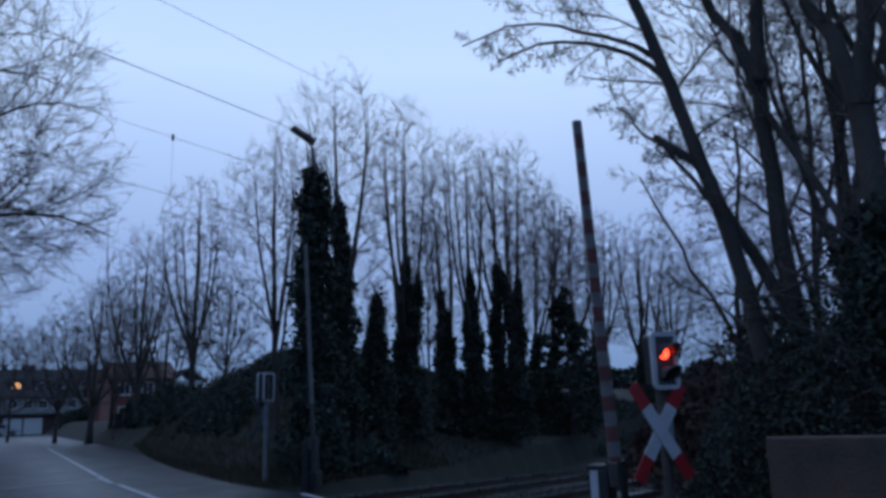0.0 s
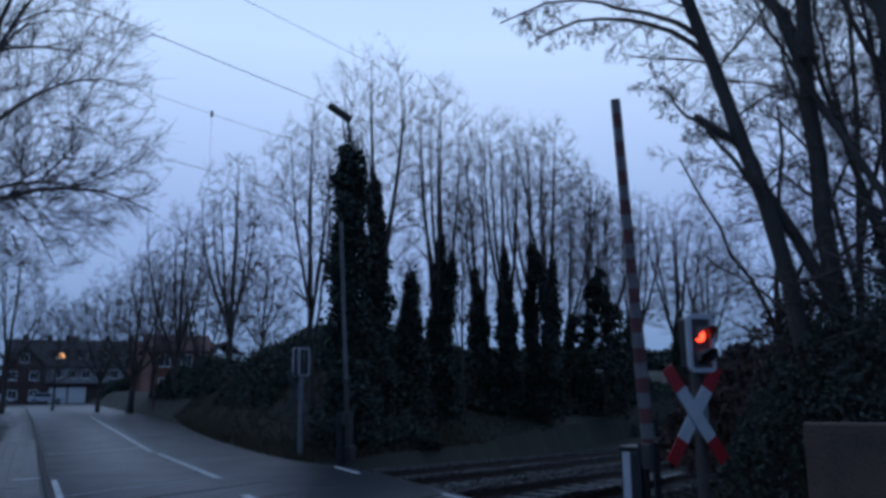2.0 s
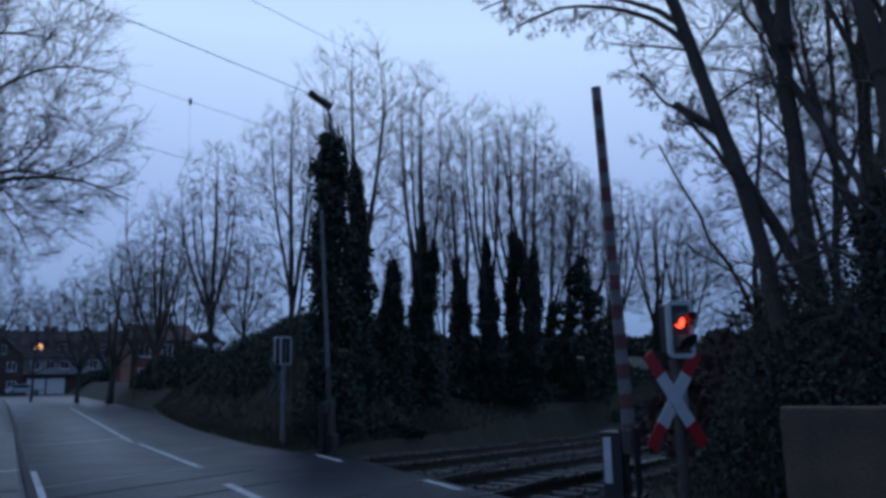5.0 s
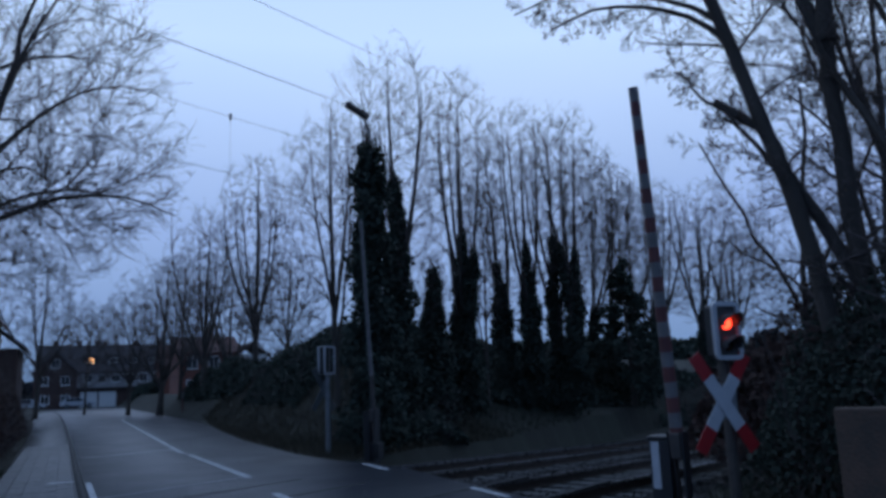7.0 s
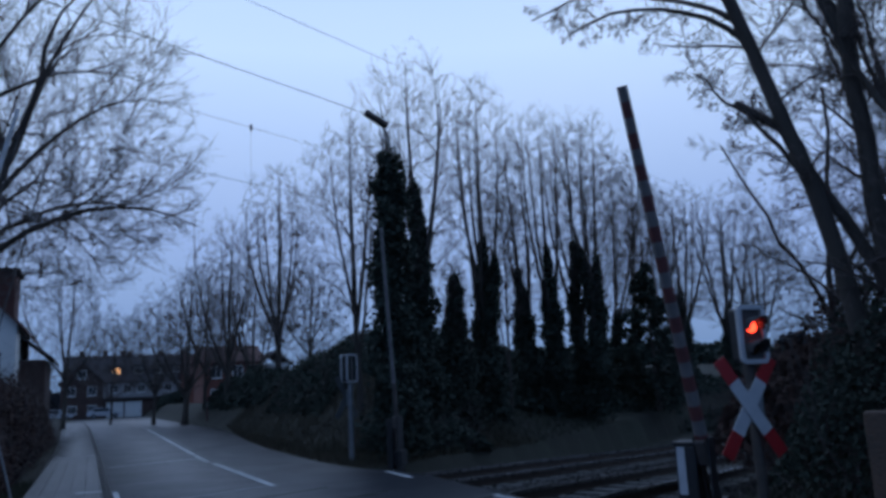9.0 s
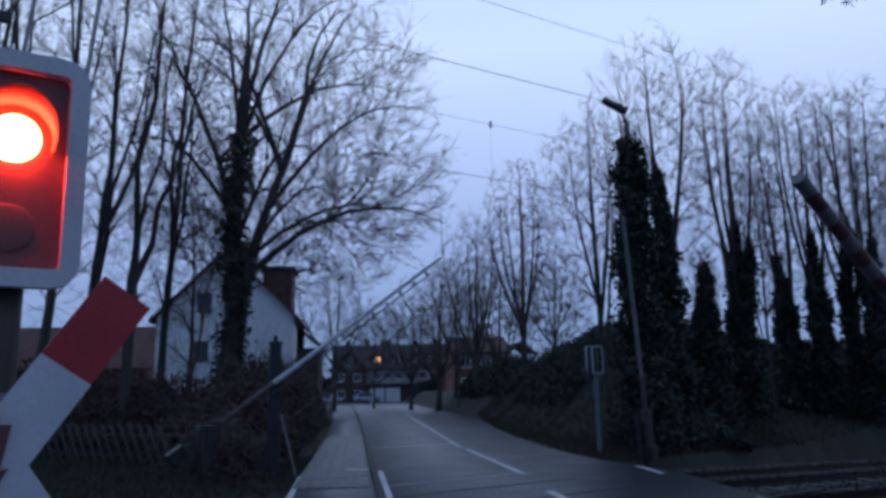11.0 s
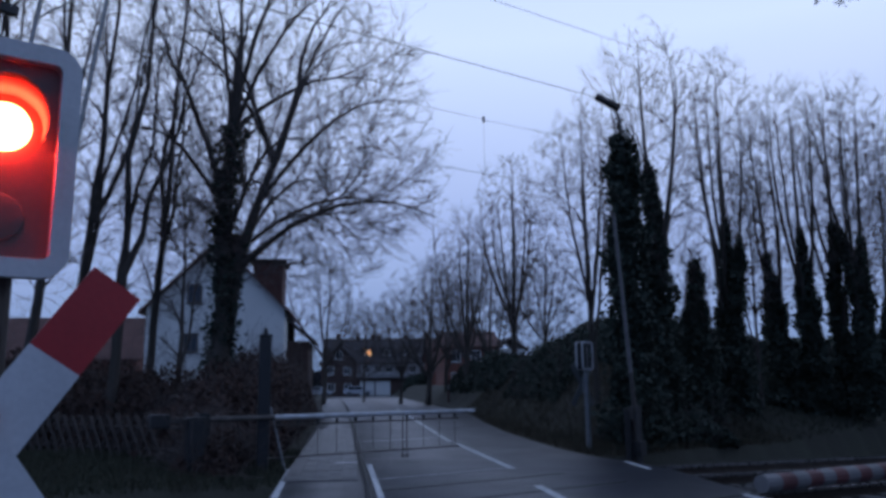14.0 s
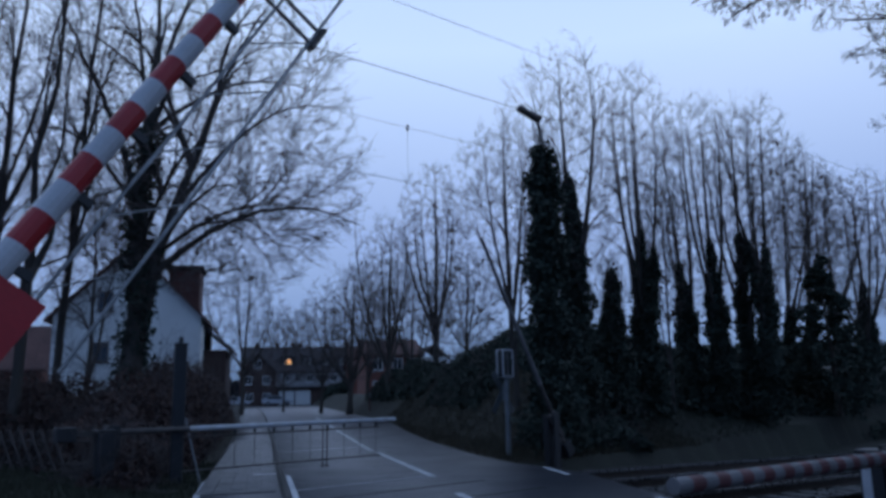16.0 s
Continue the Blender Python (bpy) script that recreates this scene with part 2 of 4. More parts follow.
def join(chunks):
    vs, fs, o = [], [], 0
    for v, f in chunks:
        vs.append(v)
        fs.append(f + o)
        o += len(v)
    return np.concatenate(vs), np.concatenate(fs)


def sprout(rng, P, R, count, t0, t1, spread, ratio, n, up, wob, thick=0.6, tip=0.35, least=0.004, taper=0.55):
    """Children of the polylines P: count of each, leaving between t0 and t1 at the angles spread, bending up (or down) and wandering."""
    k, m, _ = P.shape
    L = np.linalg.norm(np.diff(P, axis=1), axis=2).sum(1)
    t = (np.arange(count)[None, :] + rng.random((k, count))) / count
    t = t0 + (t1 - t0) * t
    f = t * (m - 1)
    i = np.minimum(f.astype(int), m - 2)
    w = (f - i)[..., None]
    kk = np.arange(k)[:, None]
    start = P[kk, i] * (1 - w) + P[kk, i + 1] * w
    tan = P[kk, i + 1] - P[kk, i]
    tan /= np.linalg.norm(tan, axis=2, keepdims=True) + 1e-9
    rad = R[kk, i] * (1 - w[..., 0]) + R[kk, i + 1] * w[..., 0]
    rnd = rng.normal(size=tan.shape)
    per = rnd - (rnd * tan).sum(2, keepdims=True) * tan
    per /= np.linalg.norm(per, axis=2, keepdims=True) + 1e-9
    a = np.radians(spread[0] + (spread[1] - spread[0]) * rng.random((k, count)))[..., None]
    d = (tan * np.cos(a) + per * np.sin(a)).reshape(-1, 3)
    length = (L[:, None] * ratio * (1 - taper * (t - t0) / max(1 - t0, 1e-3)) * (0.65 + 0.6 * rng.random((k, count)))).reshape(-1)
    Q = np.zeros((k * count, n, 3))
    Q[:, 0] = start.reshape(-1, 3)
    step = (length / (n - 1))[:, None]
    for s in range(1, n):
        d = d + np.array([0, 0, up]) / (n - 1) + rng.normal(size=d.shape) * wob
        d /= np.linalg.norm(d, axis=1, keepdims=True)
        Q[:, s] = Q[:, s - 1] + d * step
    r0 = np.maximum(rad.reshape(-1) * thick, least)
    S = r0[:, None] * np.linspace(1, tip, n)[None, :]
    return Q, np.maximum(S, least * 0.7)


def stem(rng, base, top, r0, r1, n=9, wob=0.05, bow=(0, 0, 0)):
    base, top = np.array(base, float), np.array(top, float)
    t = np.linspace(0, 1, n)[:, None]
    P = base + (top - base) * t + np.array(bow) * (t * (1 - t) * 4)
    P[1:] += np.cumsum(rng.normal(size=(n - 1, 3)) * wob * np.array([1, 1, 0.2]), axis=0) * 0.6
    R = r0 + (r1 - r0) * t[:, 0] ** 0.8
    R[0] *= 1.25
    return P, R


def leaves(rng, centres, size, flat=0.0):
    """Small four-cornered leaves, folded and turned at random, at the given places."""
    k = len(centres)
    a, b = rng.normal(size=(k, 3)), rng.normal(size=(k, 3))
    a /= np.linalg.norm(a, axis=1, keepdims=True)
    b -= (a * b).sum(1, keepdims=True) * a
    b /= np.linalg.norm(b, axis=1, keepdims=True)
    c = np.cross(a, b)
    s = (size * (0.6 + 0.8 * rng.random(k)))[:, None]
    V = np.stack([centres - a * s, centres - b * s * 0.7 + c * s * 0.25, centres + a * s, centres + b * s * 0.7 + c * s * 0.25], axis=1)
    return V.reshape(-1, 3), np.arange(4 * k).reshape(-1, 4)


def ivy_on(rng, P, r_low, r_high, upto, count, size=0.085):
    """Places of ivy leaves round the lower part of a stem, thick below, ragged at the top."""
    n = len(P)
    t = upto * rng.random(count) ** 0.85
    f = t * (n - 1)
    i = np.minimum(f.astype(int), n - 2)
    w = (f - i)[:, None]
    c = P[i] * (1 - w) + P[i + 1] * w
    rad = (r_high + (r_low - r_high) * (1 - t / upto) ** 0.85) * (0.45 + 0.6 * rng.random(count) ** 0.7)
    a = rng.random(count) * 2 * np.pi
    lump = 1 + 0.34 * np.sin(2 * a + t * 23) + 0.30 * np.sin(t * 61 + a) + 0.5 * (rng.random(count) > 0.93)
    c = c + np.stack([np.cos(a) * rad * lump, np.sin(a) * rad * lump, rng.normal(size=count) * 0.15], axis=1)
    return leaves(rng, c, size)


def filled(rng, P, R, env, counts, arch=0.0, crook=0.0, least=0.005, shell=0.25, wood=0.6):
    """Branches that fill a crown evenly, each leaving near older wood at an acute angle and growing outwards.
    env is (x, y, z, rx, ry, r up, r down); counts: branches of each order; arch lifts them in mid-length."""
    c = np.array(env[:3])
    chunks, n = [], 7
    node, tang, rad = P[:, 2:].reshape(-1, 3), np.gradient(P, axis=1)[:, 2:].reshape(-1, 3), R[:, 2:].reshape(-1)
    for order, count in enumerate(counts):
        d = rng.normal(size=(count, 3))
        d /= np.linalg.norm(d, axis=1, keepdims=True)
        d *= (shell + (1.04 - shell) * rng.random(count) ** 0.6)[:, None]
        E = c + d * np.stack([np.full(count, env[3]), np.full(count, env[4]), np.where(d[:, 2] > 0, env[5], env[6])], axis=1)
        tang = tang / (np.linalg.norm(tang, axis=1, keepdims=True) + 1e-9)
        D = E[:, None] - node[None]
        L = np.linalg.norm(D, axis=2) + 1e-6
        cosa = (D * tang[None]).sum(2) / L
        out = E - (c - np.array([0, 0, env[6] * 1.1]))
        out /= np.linalg.norm(out, axis=1, keepdims=True) + 1e-9
        cosb = (D * out[:, None]).sum(2) / L
        i = np.argmin((L + 0.10) * (2.5 - 0.75 * cosa - 0.75 * cosb), axis=1)
        S, T, rp = node[i], tang[i], rad[i]
        l = L[np.arange(count), i]
        ctrl = S + T * (l * 0.42)[:, None] + (E - S) * 0.12 + np.array([0, 0, arch]) * l[:, None]
        t = np.linspace(0, 1, n)[None, :, None]
        Q = S[:, None] * (1 - t) ** 2 + 2 * ctrl[:, None] * t * (1 - t) + E[:, None] * t ** 2
        if crook:
            Q[:, 1:] += np.cumsum(rng.normal(size=(count, n - 1, 3)), axis=1) * (crook * l / n)[:, None, None]
        r0 = np.maximum(np.minimum(rp * wood, 0.004 + 0.012 * l), least)
        S2 = np.maximum(r0[:, None] * np.linspace(1, 0.3, n)[None], least * 0.75)
        chunks.append((Q, S2))
        node = np.concatenate([node, Q[:, 1:].reshape(-1, 3)])
        tang = np.concatenate([tang, np.gradient(Q, axis=1)[:, 1:].reshape(-1, 3)])
        rad = np.concatenate([rad, S2[:, 1:].reshape(-1)])
        n = 5 if order == 0 else 3
    return chunks


def tree(name, at, seed, stems, levels, label, ivy=(), dead=0, group="", turn=0.0, category="bare tree", bare=0, wob=0.05, env=None, fill=None):
    """A leafless tree. stems: (parent or -1, start on it, top, r0, r1, bow); levels: sprout() settings in turn; ivy: (stem, r_low, r_high, upto, count)."""
    rng = np.random.default_rng(seed)
    top = thing(name, Matrix.Translation(at) @ pose(0, 0, 0, 0, 0, turn), label, category, group)
    paths = []
    for parent, start, tip, r0, r1, bow in stems:
        if parent < 0:
            b = np.array(start, float)
        else:
            pp, rr = paths[parent]
            f = start * (len(pp) - 1)
            i = min(int(f), len(pp) - 2)
            b = pp[i] + (pp[i + 1] - pp[i]) * (f - i)
        paths.append(stem(rng, b, tip, r0, r1, bow=bow, wob=wob))
    P, R = np.stack([p for p, r in paths]), np.stack([r for p, r in paths])
    v, f = tubes(P, R, 9)
    me = raw_mesh("trunk", v, f)
    me.polygons.foreach_set("use_smooth", [True] * len(me.polygons))
    part_of("trunk", me, M_BARK, top)
    chunks, p, r, last = [], P[bare:], R[bare:], None
    if env:
        wood = filled(rng, p, r, env, **fill)
        for q, (a, b) in enumerate(wood):
            chunks.append(tubes(a, b, 4 if q == 0 else 3))
        p, r = wood[-1]
    for q, lv in enumerate(levels):
        p, r = sprout(rng, p, r, **lv)
        chunks.append(tubes(p, r, 4 if q == 0 else 3))
        last = p
    v, f = join(chunks)
    part_of("crown", raw_mesh("crown", v, f), M_TWIG, top)
    if ivy:
        cl, core = [], []
        for s, lo, hi, upto, count in ivy:
            cl.append(ivy_on(rng, P[s], lo, hi, upto, int(count * 1.5), 0.066))
            n = max(3, int(upto * 8))
            core.append(tubes(P[s][None, :n], (hi * 0.5 + (lo - hi) * 0.5 * (1 - np.linspace(0, 1, n)) ** 0.65)[None], 7))
        v, f = join(cl + core)
        part_of("ivy", raw_mesh("ivy", v, f), M_IVY, top, "dark evergreen ivy leaves")
    if dead:
        c = last.reshape(-1, 3)
        c = c[rng.integers(0, len(c), dead)] - np.array([0, 0, 0.06])
        v, f = leaves(rng, c, 0.021)
        part_of("withered_leaves", raw_mesh("withered_leaves", v, f), M_DEADLEAF, top, "few withered brown leaves")
    return top


def lv(count, t0, t1, spread, ratio, n, up, wob, thick=0.6, tip=0.35, least=0.004, taper=0.55):
    return dict(count=count, t0=t0, t1=t1, spread=spread, ratio=ratio, n=n, up=up, wob=wob, thick=thick, tip=tip, least=least, taper=taper)


def thicket(name, rng, x0, x1, y0, y1, height, n_twig, n_leaf, material, label, lumps=5, twig=True, size=0.08, base=None, category="hedge"):
    """A hedge or thicket: upright twigs and small leaves heaped in uneven lumps."""
    cx, cy = (x0 + x1) / 2, (y0 + y1) / 2
    top = thing(name, Matrix.Translation((cx, cy, 0)), label, category)

    def roof(x, y):
        u, w = (x - x0) / (x1 - x0), (y - y0) / (y1 - y0)
        edge = np.clip(4 * u * (1 - u), 0, 1) ** 0.35 * np.clip(4 * w * (1 - w), 0, 1) ** 0.35
        return height * edge * (0.78 + 0.2 * np.sin(x * 1.9 + y * 0.7) * np.sin(y * 1.3 + 1) + 0.08 * np.sin(x * 5 + y * 4))

    g = base or (lambda x, y: np.zeros_like(x))
    if n_twig:
        x, y = x0 + (x1 - x0) * rng.random(n_twig), y0 + (y1 - y0) * rng.random(n_twig)
        z = roof(x, y) * (0.75 + 0.4 * rng.random(n_twig))
        P = np.zeros((n_twig, 4, 3))
        gx = g(x, y)
        for s in range(4):
            P[:, s] = np.stack([x - cx, y - cy, gx + z * s / 3], axis=1) + (rng.normal(size=(n_twig, 3)) * 0.14 * s if s else 0)
        R = np.linspace(0.012, 0.004, 4)[None].repeat(n_twig, 0)
        Q, S = sprout(rng, P, R, 3, 0.25, 1, (25, 65), 0.4, 3, 0.2, 0.15, least=0.004)
        v, f = join([tubes(P, R, 3), tubes(Q, S, 3)])
        tagged(part_of("brushwood", raw_mesh("brushwood", v, f), M_TWIG, top), kind="stuff")
    if n_leaf:
        x, y = x0 + (x1 - x0) * rng.random(n_leaf), y0 + (y1 - y0) * rng.random(n_leaf)
        z = roof(x, y) * rng.random(n_leaf) ** 0.45 + g(x, y)
        v, f = leaves(rng, np.stack([x - cx, y - cy, z], axis=1), size)
        tagged(part_of("foliage", raw_mesh("foliage", v, f), material, top), kind="stuff")
    return top

# ---------------------------------------------------------------- ground, road, tracks
SKEW = 0.5                      # the tracks cross the road askew: y = 9.1 + 0.5 x in their middle
CS, SN = math.cos(math.atan(SKEW)), math.sin(math.atan(SKEW))
TRACK_TURN = math.degrees(math.atan(SKEW))


def across(x, y):
    """Metres past the middle line of the two tracks."""
    return (y - SKEW * x - 9.1) * CS


def along(s, n, z=0.0):
    """The place s metres along the tracks from the road's axis and n metres across them."""
    return Vector((s * CS - n * SN, 9.1 + s * SN + n * CS, z))


def dip(s):
    """The tracks fall gently away beyond the road."""
    return -0.034 * np.clip(s - 6.4, 0, 30)


def step_up(v, a, b):
    t = np.clip((v - a) / (b - a), 0, 1)
    return t * t * (3 - 2 * t)


def height(x, y):
    n = across(x, y)
    side = step_up(x, 6.3, 9.0)
    bank = side * step_up(n, 4.6, 13) * 1.5
    knoll = step_up(x - np.maximum(y - 40, 0) * 0.08, 6.4, 11) * step_up(y, 19, 30) * (1 - step_up(y, 60, 90)) * 1.2
    bed = np.where(np.abs(n) < 4.2, -0.30 + dip(x / CS + n * SN / CS), -0.05)
    left = step_up(-x, 1.2, 3.5) * 0.12
    lumps = 0.05 * np.sin(x * 0.9 + 1.3 * np.sin(y * 0.5)) * np.sin(y * 0.8) * step_up(np.abs(x - 2.2), 4.2, 6)
    return bed + bank + knoll + left + lumps


xs = np.unique(np.concatenate([np.linspace(-900, -60, 15), np.linspace(-60, -20, 21), np.linspace(-20, 40, 141), np.linspace(40, 90, 21), np.linspace(90, 900, 15)]))
ys = np.unique(np.concatenate([np.linspace(-600, -20, 11), np.linspace(-20, 60, 181), np.linspace(60, 140, 41), np.linspace(140, 1500, 16)]))
GX, GY = np.meshgrid(xs, ys)
V = np.stack([GX, GY, height(GX, GY)], axis=-1).reshape(-1, 3)
ii = (np.arange(len(ys) - 1)[:, None] * len(xs) + np.arange(len(xs) - 1)[None]).reshape(-1)
ground = part_of("ground", raw_mesh("ground", V, np.stack([ii, ii + 1, ii + len(xs) + 1, ii + len(xs)], axis=1)), M_SOIL)
tagged(ground, "dark winter grass and bare soil beside the road", "ground", kind="structure")


def strip(name, left, right, z, material, thick=0.3):
    """A slab between two edge lines of equal count, with its top at z."""
    n = len(left)
    v = [(x, y, z) for x, y in left] + [(x, y, z) for x, y in right] + [(x, y, z - thick) for x, y in left] + [(x, y, z - thick) for x, y in right]
    q = []
    for i in range(n - 1):
        q += [(i, n + i, n + i + 1, i + 1), (2 * n + i, i, i + 1, 2 * n + i + 1), (n + i, 3 * n + i, 3 * n + i + 1, n + i + 1)]
    return part_of(name, raw_mesh(name, v, q), material)


road_y = [-12, 0, 6, 9, 12, 14, 15.5, 17, 19, 22, 26, 32, 40, 52, 66, 82, 96, 108, 114]
road_r = [5.9, 5.9, 5.8, 5.8, 5.9, 6.0, 5.8, 5.4, 5.2, 5.2, 5.3, 5.7, 6.4, 7.4, 8.6, 10.2, 11.6, 20, 40]
road_l = [0.42, 0.42, 0.42, 0.42, 0.42, 0.40, 0.38, 0.37, 0.36, 0.34, 0.32, 0.28, 0.2, 0.1, -0.1, -0.4, -1.0, -12, -40]
road = strip("road", list(zip(road_l, road_y)), list(zip(road_r, road_y)), 0.0, M_ASPHALT)
tagged(road, "damp dark grey asphalt road over the crossing", "road", kind="structure")
path_l = [-1.5, -1.4, -1.3, -1.15, -1.1, -1.1, -1.1, -1.1, -1.1, -1.1, -1.15, -1.2, -1.3, -1.6, -2.0, -2.6, -3.4, -14, -42]
pavement = strip("pavement", list(zip(path_l, road_y)), list(zip([x - 0.12 for x in road_l], road_y)), 0.012, M_PATCH)
tagged(pavement, "grey paved footway beside the road", "pavement", kind="structure")
gutter = strip("kerb", list(zip([x - 0.12 for x in road_l[3:-2]], road_y[3:-2])), list(zip(road_l[3:-2], road_y[3:-2])), 0.03, M_KERB)
tagged(gutter, "low dark kerb between footway and road", "kerb", kind="structure")


def line(x0, y0, x1, y1, w, z=0.005, label="worn white road marking"):
    d = Vector((x1 - x0, y1 - y0, 0))
    s = Vector((-d.y, d.x, 0)).normalized() * w / 2
    a, b = Vector((x0, y0, z)), Vector((x1, y1, z))
    bm = bmesh.new()
    lo = [bm.verts.new(p) for p in (a - s, b - s, b + s, a + s)]
    hi = [bm.verts.new(p + Vector((0, 0, 0.004))) for p in (a - s, b - s, b + s, a + s)]
    bm.faces.new(hi)
    for i in range(4):
        bm.faces.new((lo[i], lo[(i + 1) % 4], hi[(i + 1) % 4], hi[i]))
    tagged(part("road_marking", bm, M_LINE), label, "road marking", kind="structure")


for x0, y0, x1, y1 in ((3.1, 4.0, 3.1, 7.5), (3.0, 9.6, 3.0, 12.3), (3.13, 14.8, 2.96, 21.3), (2.88, 22.0, 2.92, 25.0), (2.93, 25.4, 3.35, 54.0)):
    line(x0, y0, x1, y1, 0.14)
for y0, y1 in ((14.1, 15.6), (9.6, 10.8), (6.0, 7.2)):
    line(5.6, y0, 5.65, y1, 0.11)
line(0.46, 22.6, 2.98, 23.7, 0.16)
line(0.5, 11.4, 0.46, 16.2, 0.10, 0.006)
line(-0.22, 16.35, 0.24, 16.3, 0.22, 0.034)
line(-1.02, 11.6, -1.08, 15.5, 0.10, 0.018)
line(0.5, 13.6, 3.0, 14.9, 0.05, 0.006, "faint worn white road marking")

def rail_bar(bm, y0, y1, z0, z1):
    """A bar along the track that follows its dip."""
    rows = []
    for q in (-45, 6.4, 36.4, 60):
        d = float(dip(q))
        rows.append([bm.verts.new((q, y, z + d)) for y, z in ((y0, z0), (y1, z0), (y1, z1), (y0, z1))])
    for a, b in zip(rows, rows[1:]):
        for i in range(4):
            bm.faces.new((a[i], a[(i + 1) % 4], b[(i + 1) % 4], b[i]))
    bm.faces.new(rows[0])
    bm.faces.new(rows[-1])
    return bm


# the track bed, sleepers and rails; the crossing's asphalt closes over them
for tn, name in ((-1.79, "railway_track"), (1.79, "railway_track")):
    tr = thing(name, Matrix.Translation(along(0, tn)) @ pose(0, 0, 0, 0, 0, TRACK_TURN), "steel railway track on concrete sleepers in ballast", "railway track", "two parallel tracks")
    for g in (-0.7535, 0.7535):
        bm = bmesh.new()
        rail_bar(bm, g - 0.075, g + 0.075, -0.176, -0.162)
        rail_bar(bm, g - 0.012, g + 0.012, -0.162, -0.044)
        rail = part("rail", bm, M_RAIL, tr)
        part("rail_head", rail_bar(bmesh.new(), g - 0.036, g + 0.036, -0.044, -0.003), M_RAILTOP, rail, "worn shiny rail head")
        part("flangeway", boxed(0.42 / CS - tn * 0.5, 5.8 / CS - tn * 0.5, g - 0.05, g + 0.05, -0.02, 0.003), M_TYRE, tr, "dark rubber flangeway in the road")
    sl = boxed(-0.13, 0.13, -1.3, 1.3, -0.36, -0.165, 0.02)
    first = part("sleeper", sl, M_SLEEPER, tr)
    first.location.x = 5.0
    for k in range(-34, 90):
        s = 5.0 + 0.62 * k
        place = along(s, tn)
        if k == 0 or -1.4 < place.x < 5.7:
            continue
        o = new("sleeper", first.data)
        o.parent, o.location = tr, (s, 0, float(dip(s)) + random.uniform(-0.012, 0.004))
rng0 = np.random.default_rng(5)
k = 26000
s, n = rng0.uniform(3.0, 34, k), rng0.uniform(-4.3, 4.3, k)
cx, cy = s * CS - n * SN, 9.1 + s * SN + n * CS
keep = (cx > 5.95)
s, n, cx, cy = s[keep], n[keep], cx[keep], cy[keep]
v, f = leaves(rng0, np.stack([cx, cy, rng0.uniform(-0.22, -0.17, len(cx)) + dip(s)], axis=1), 0.038)
ballast = part_of("ballast", raw_mesh("ballast", v, f), M_BALLAST)
tagged(ballast, "loose grey-brown ballast stones between the sleepers", "ballast", kind="stuff")
for sgn in (1, -1):
    bm = bmesh.new()
    pts = [along(5.4 if sgn > 0 else -1.3, -4.3), along(60 if sgn > 0 else -45, -4.3), along(60 if sgn > 0 else -45, 4.3), along(5.4 if sgn > 0 else -1.3, 4.3)]
    if sgn > 0:
        pts[0], pts[3] = Vector((5.75, 9.1 + 2.87 - 4.3 / CS, 0)), Vector((5.75, 9.1 + 2.87 + 4.3 / CS, 0))
    else:
        pts[0], pts[3] = Vector((-1.35, 9.1 - 0.67 - 4.3 / CS, 0)), Vector((-1.35, 9.1 - 0.67 + 4.3 / CS, 0))
    if sgn > 0:
        mid = [along(36.4, -4.3), along(36.4, 4.3)]
        ring = [bm.verts.new((p.x, p.y, -0.20 + d)) for p, d in ((pts[0], 0), (mid[0], -1.02), (pts[1], -1.02), (pts[2], -1.02), (mid[1], -1.02), (pts[3], 0))]
        bm.faces.new((ring[0], ring[1], ring[4], ring[5]))
        bm.faces.new((ring[1], ring[2], ring[3], ring[4]))
    else:
        bm.faces.new([bm.verts.new((p.x, p.y, -0.20)) for p in pts])
    tagged(part("ballast_bed", bm, M_BALLAST), "dark ballast bed under the tracks", "ballast", kind="structure")

# ---------------------------------------------------------------- level crossing signals


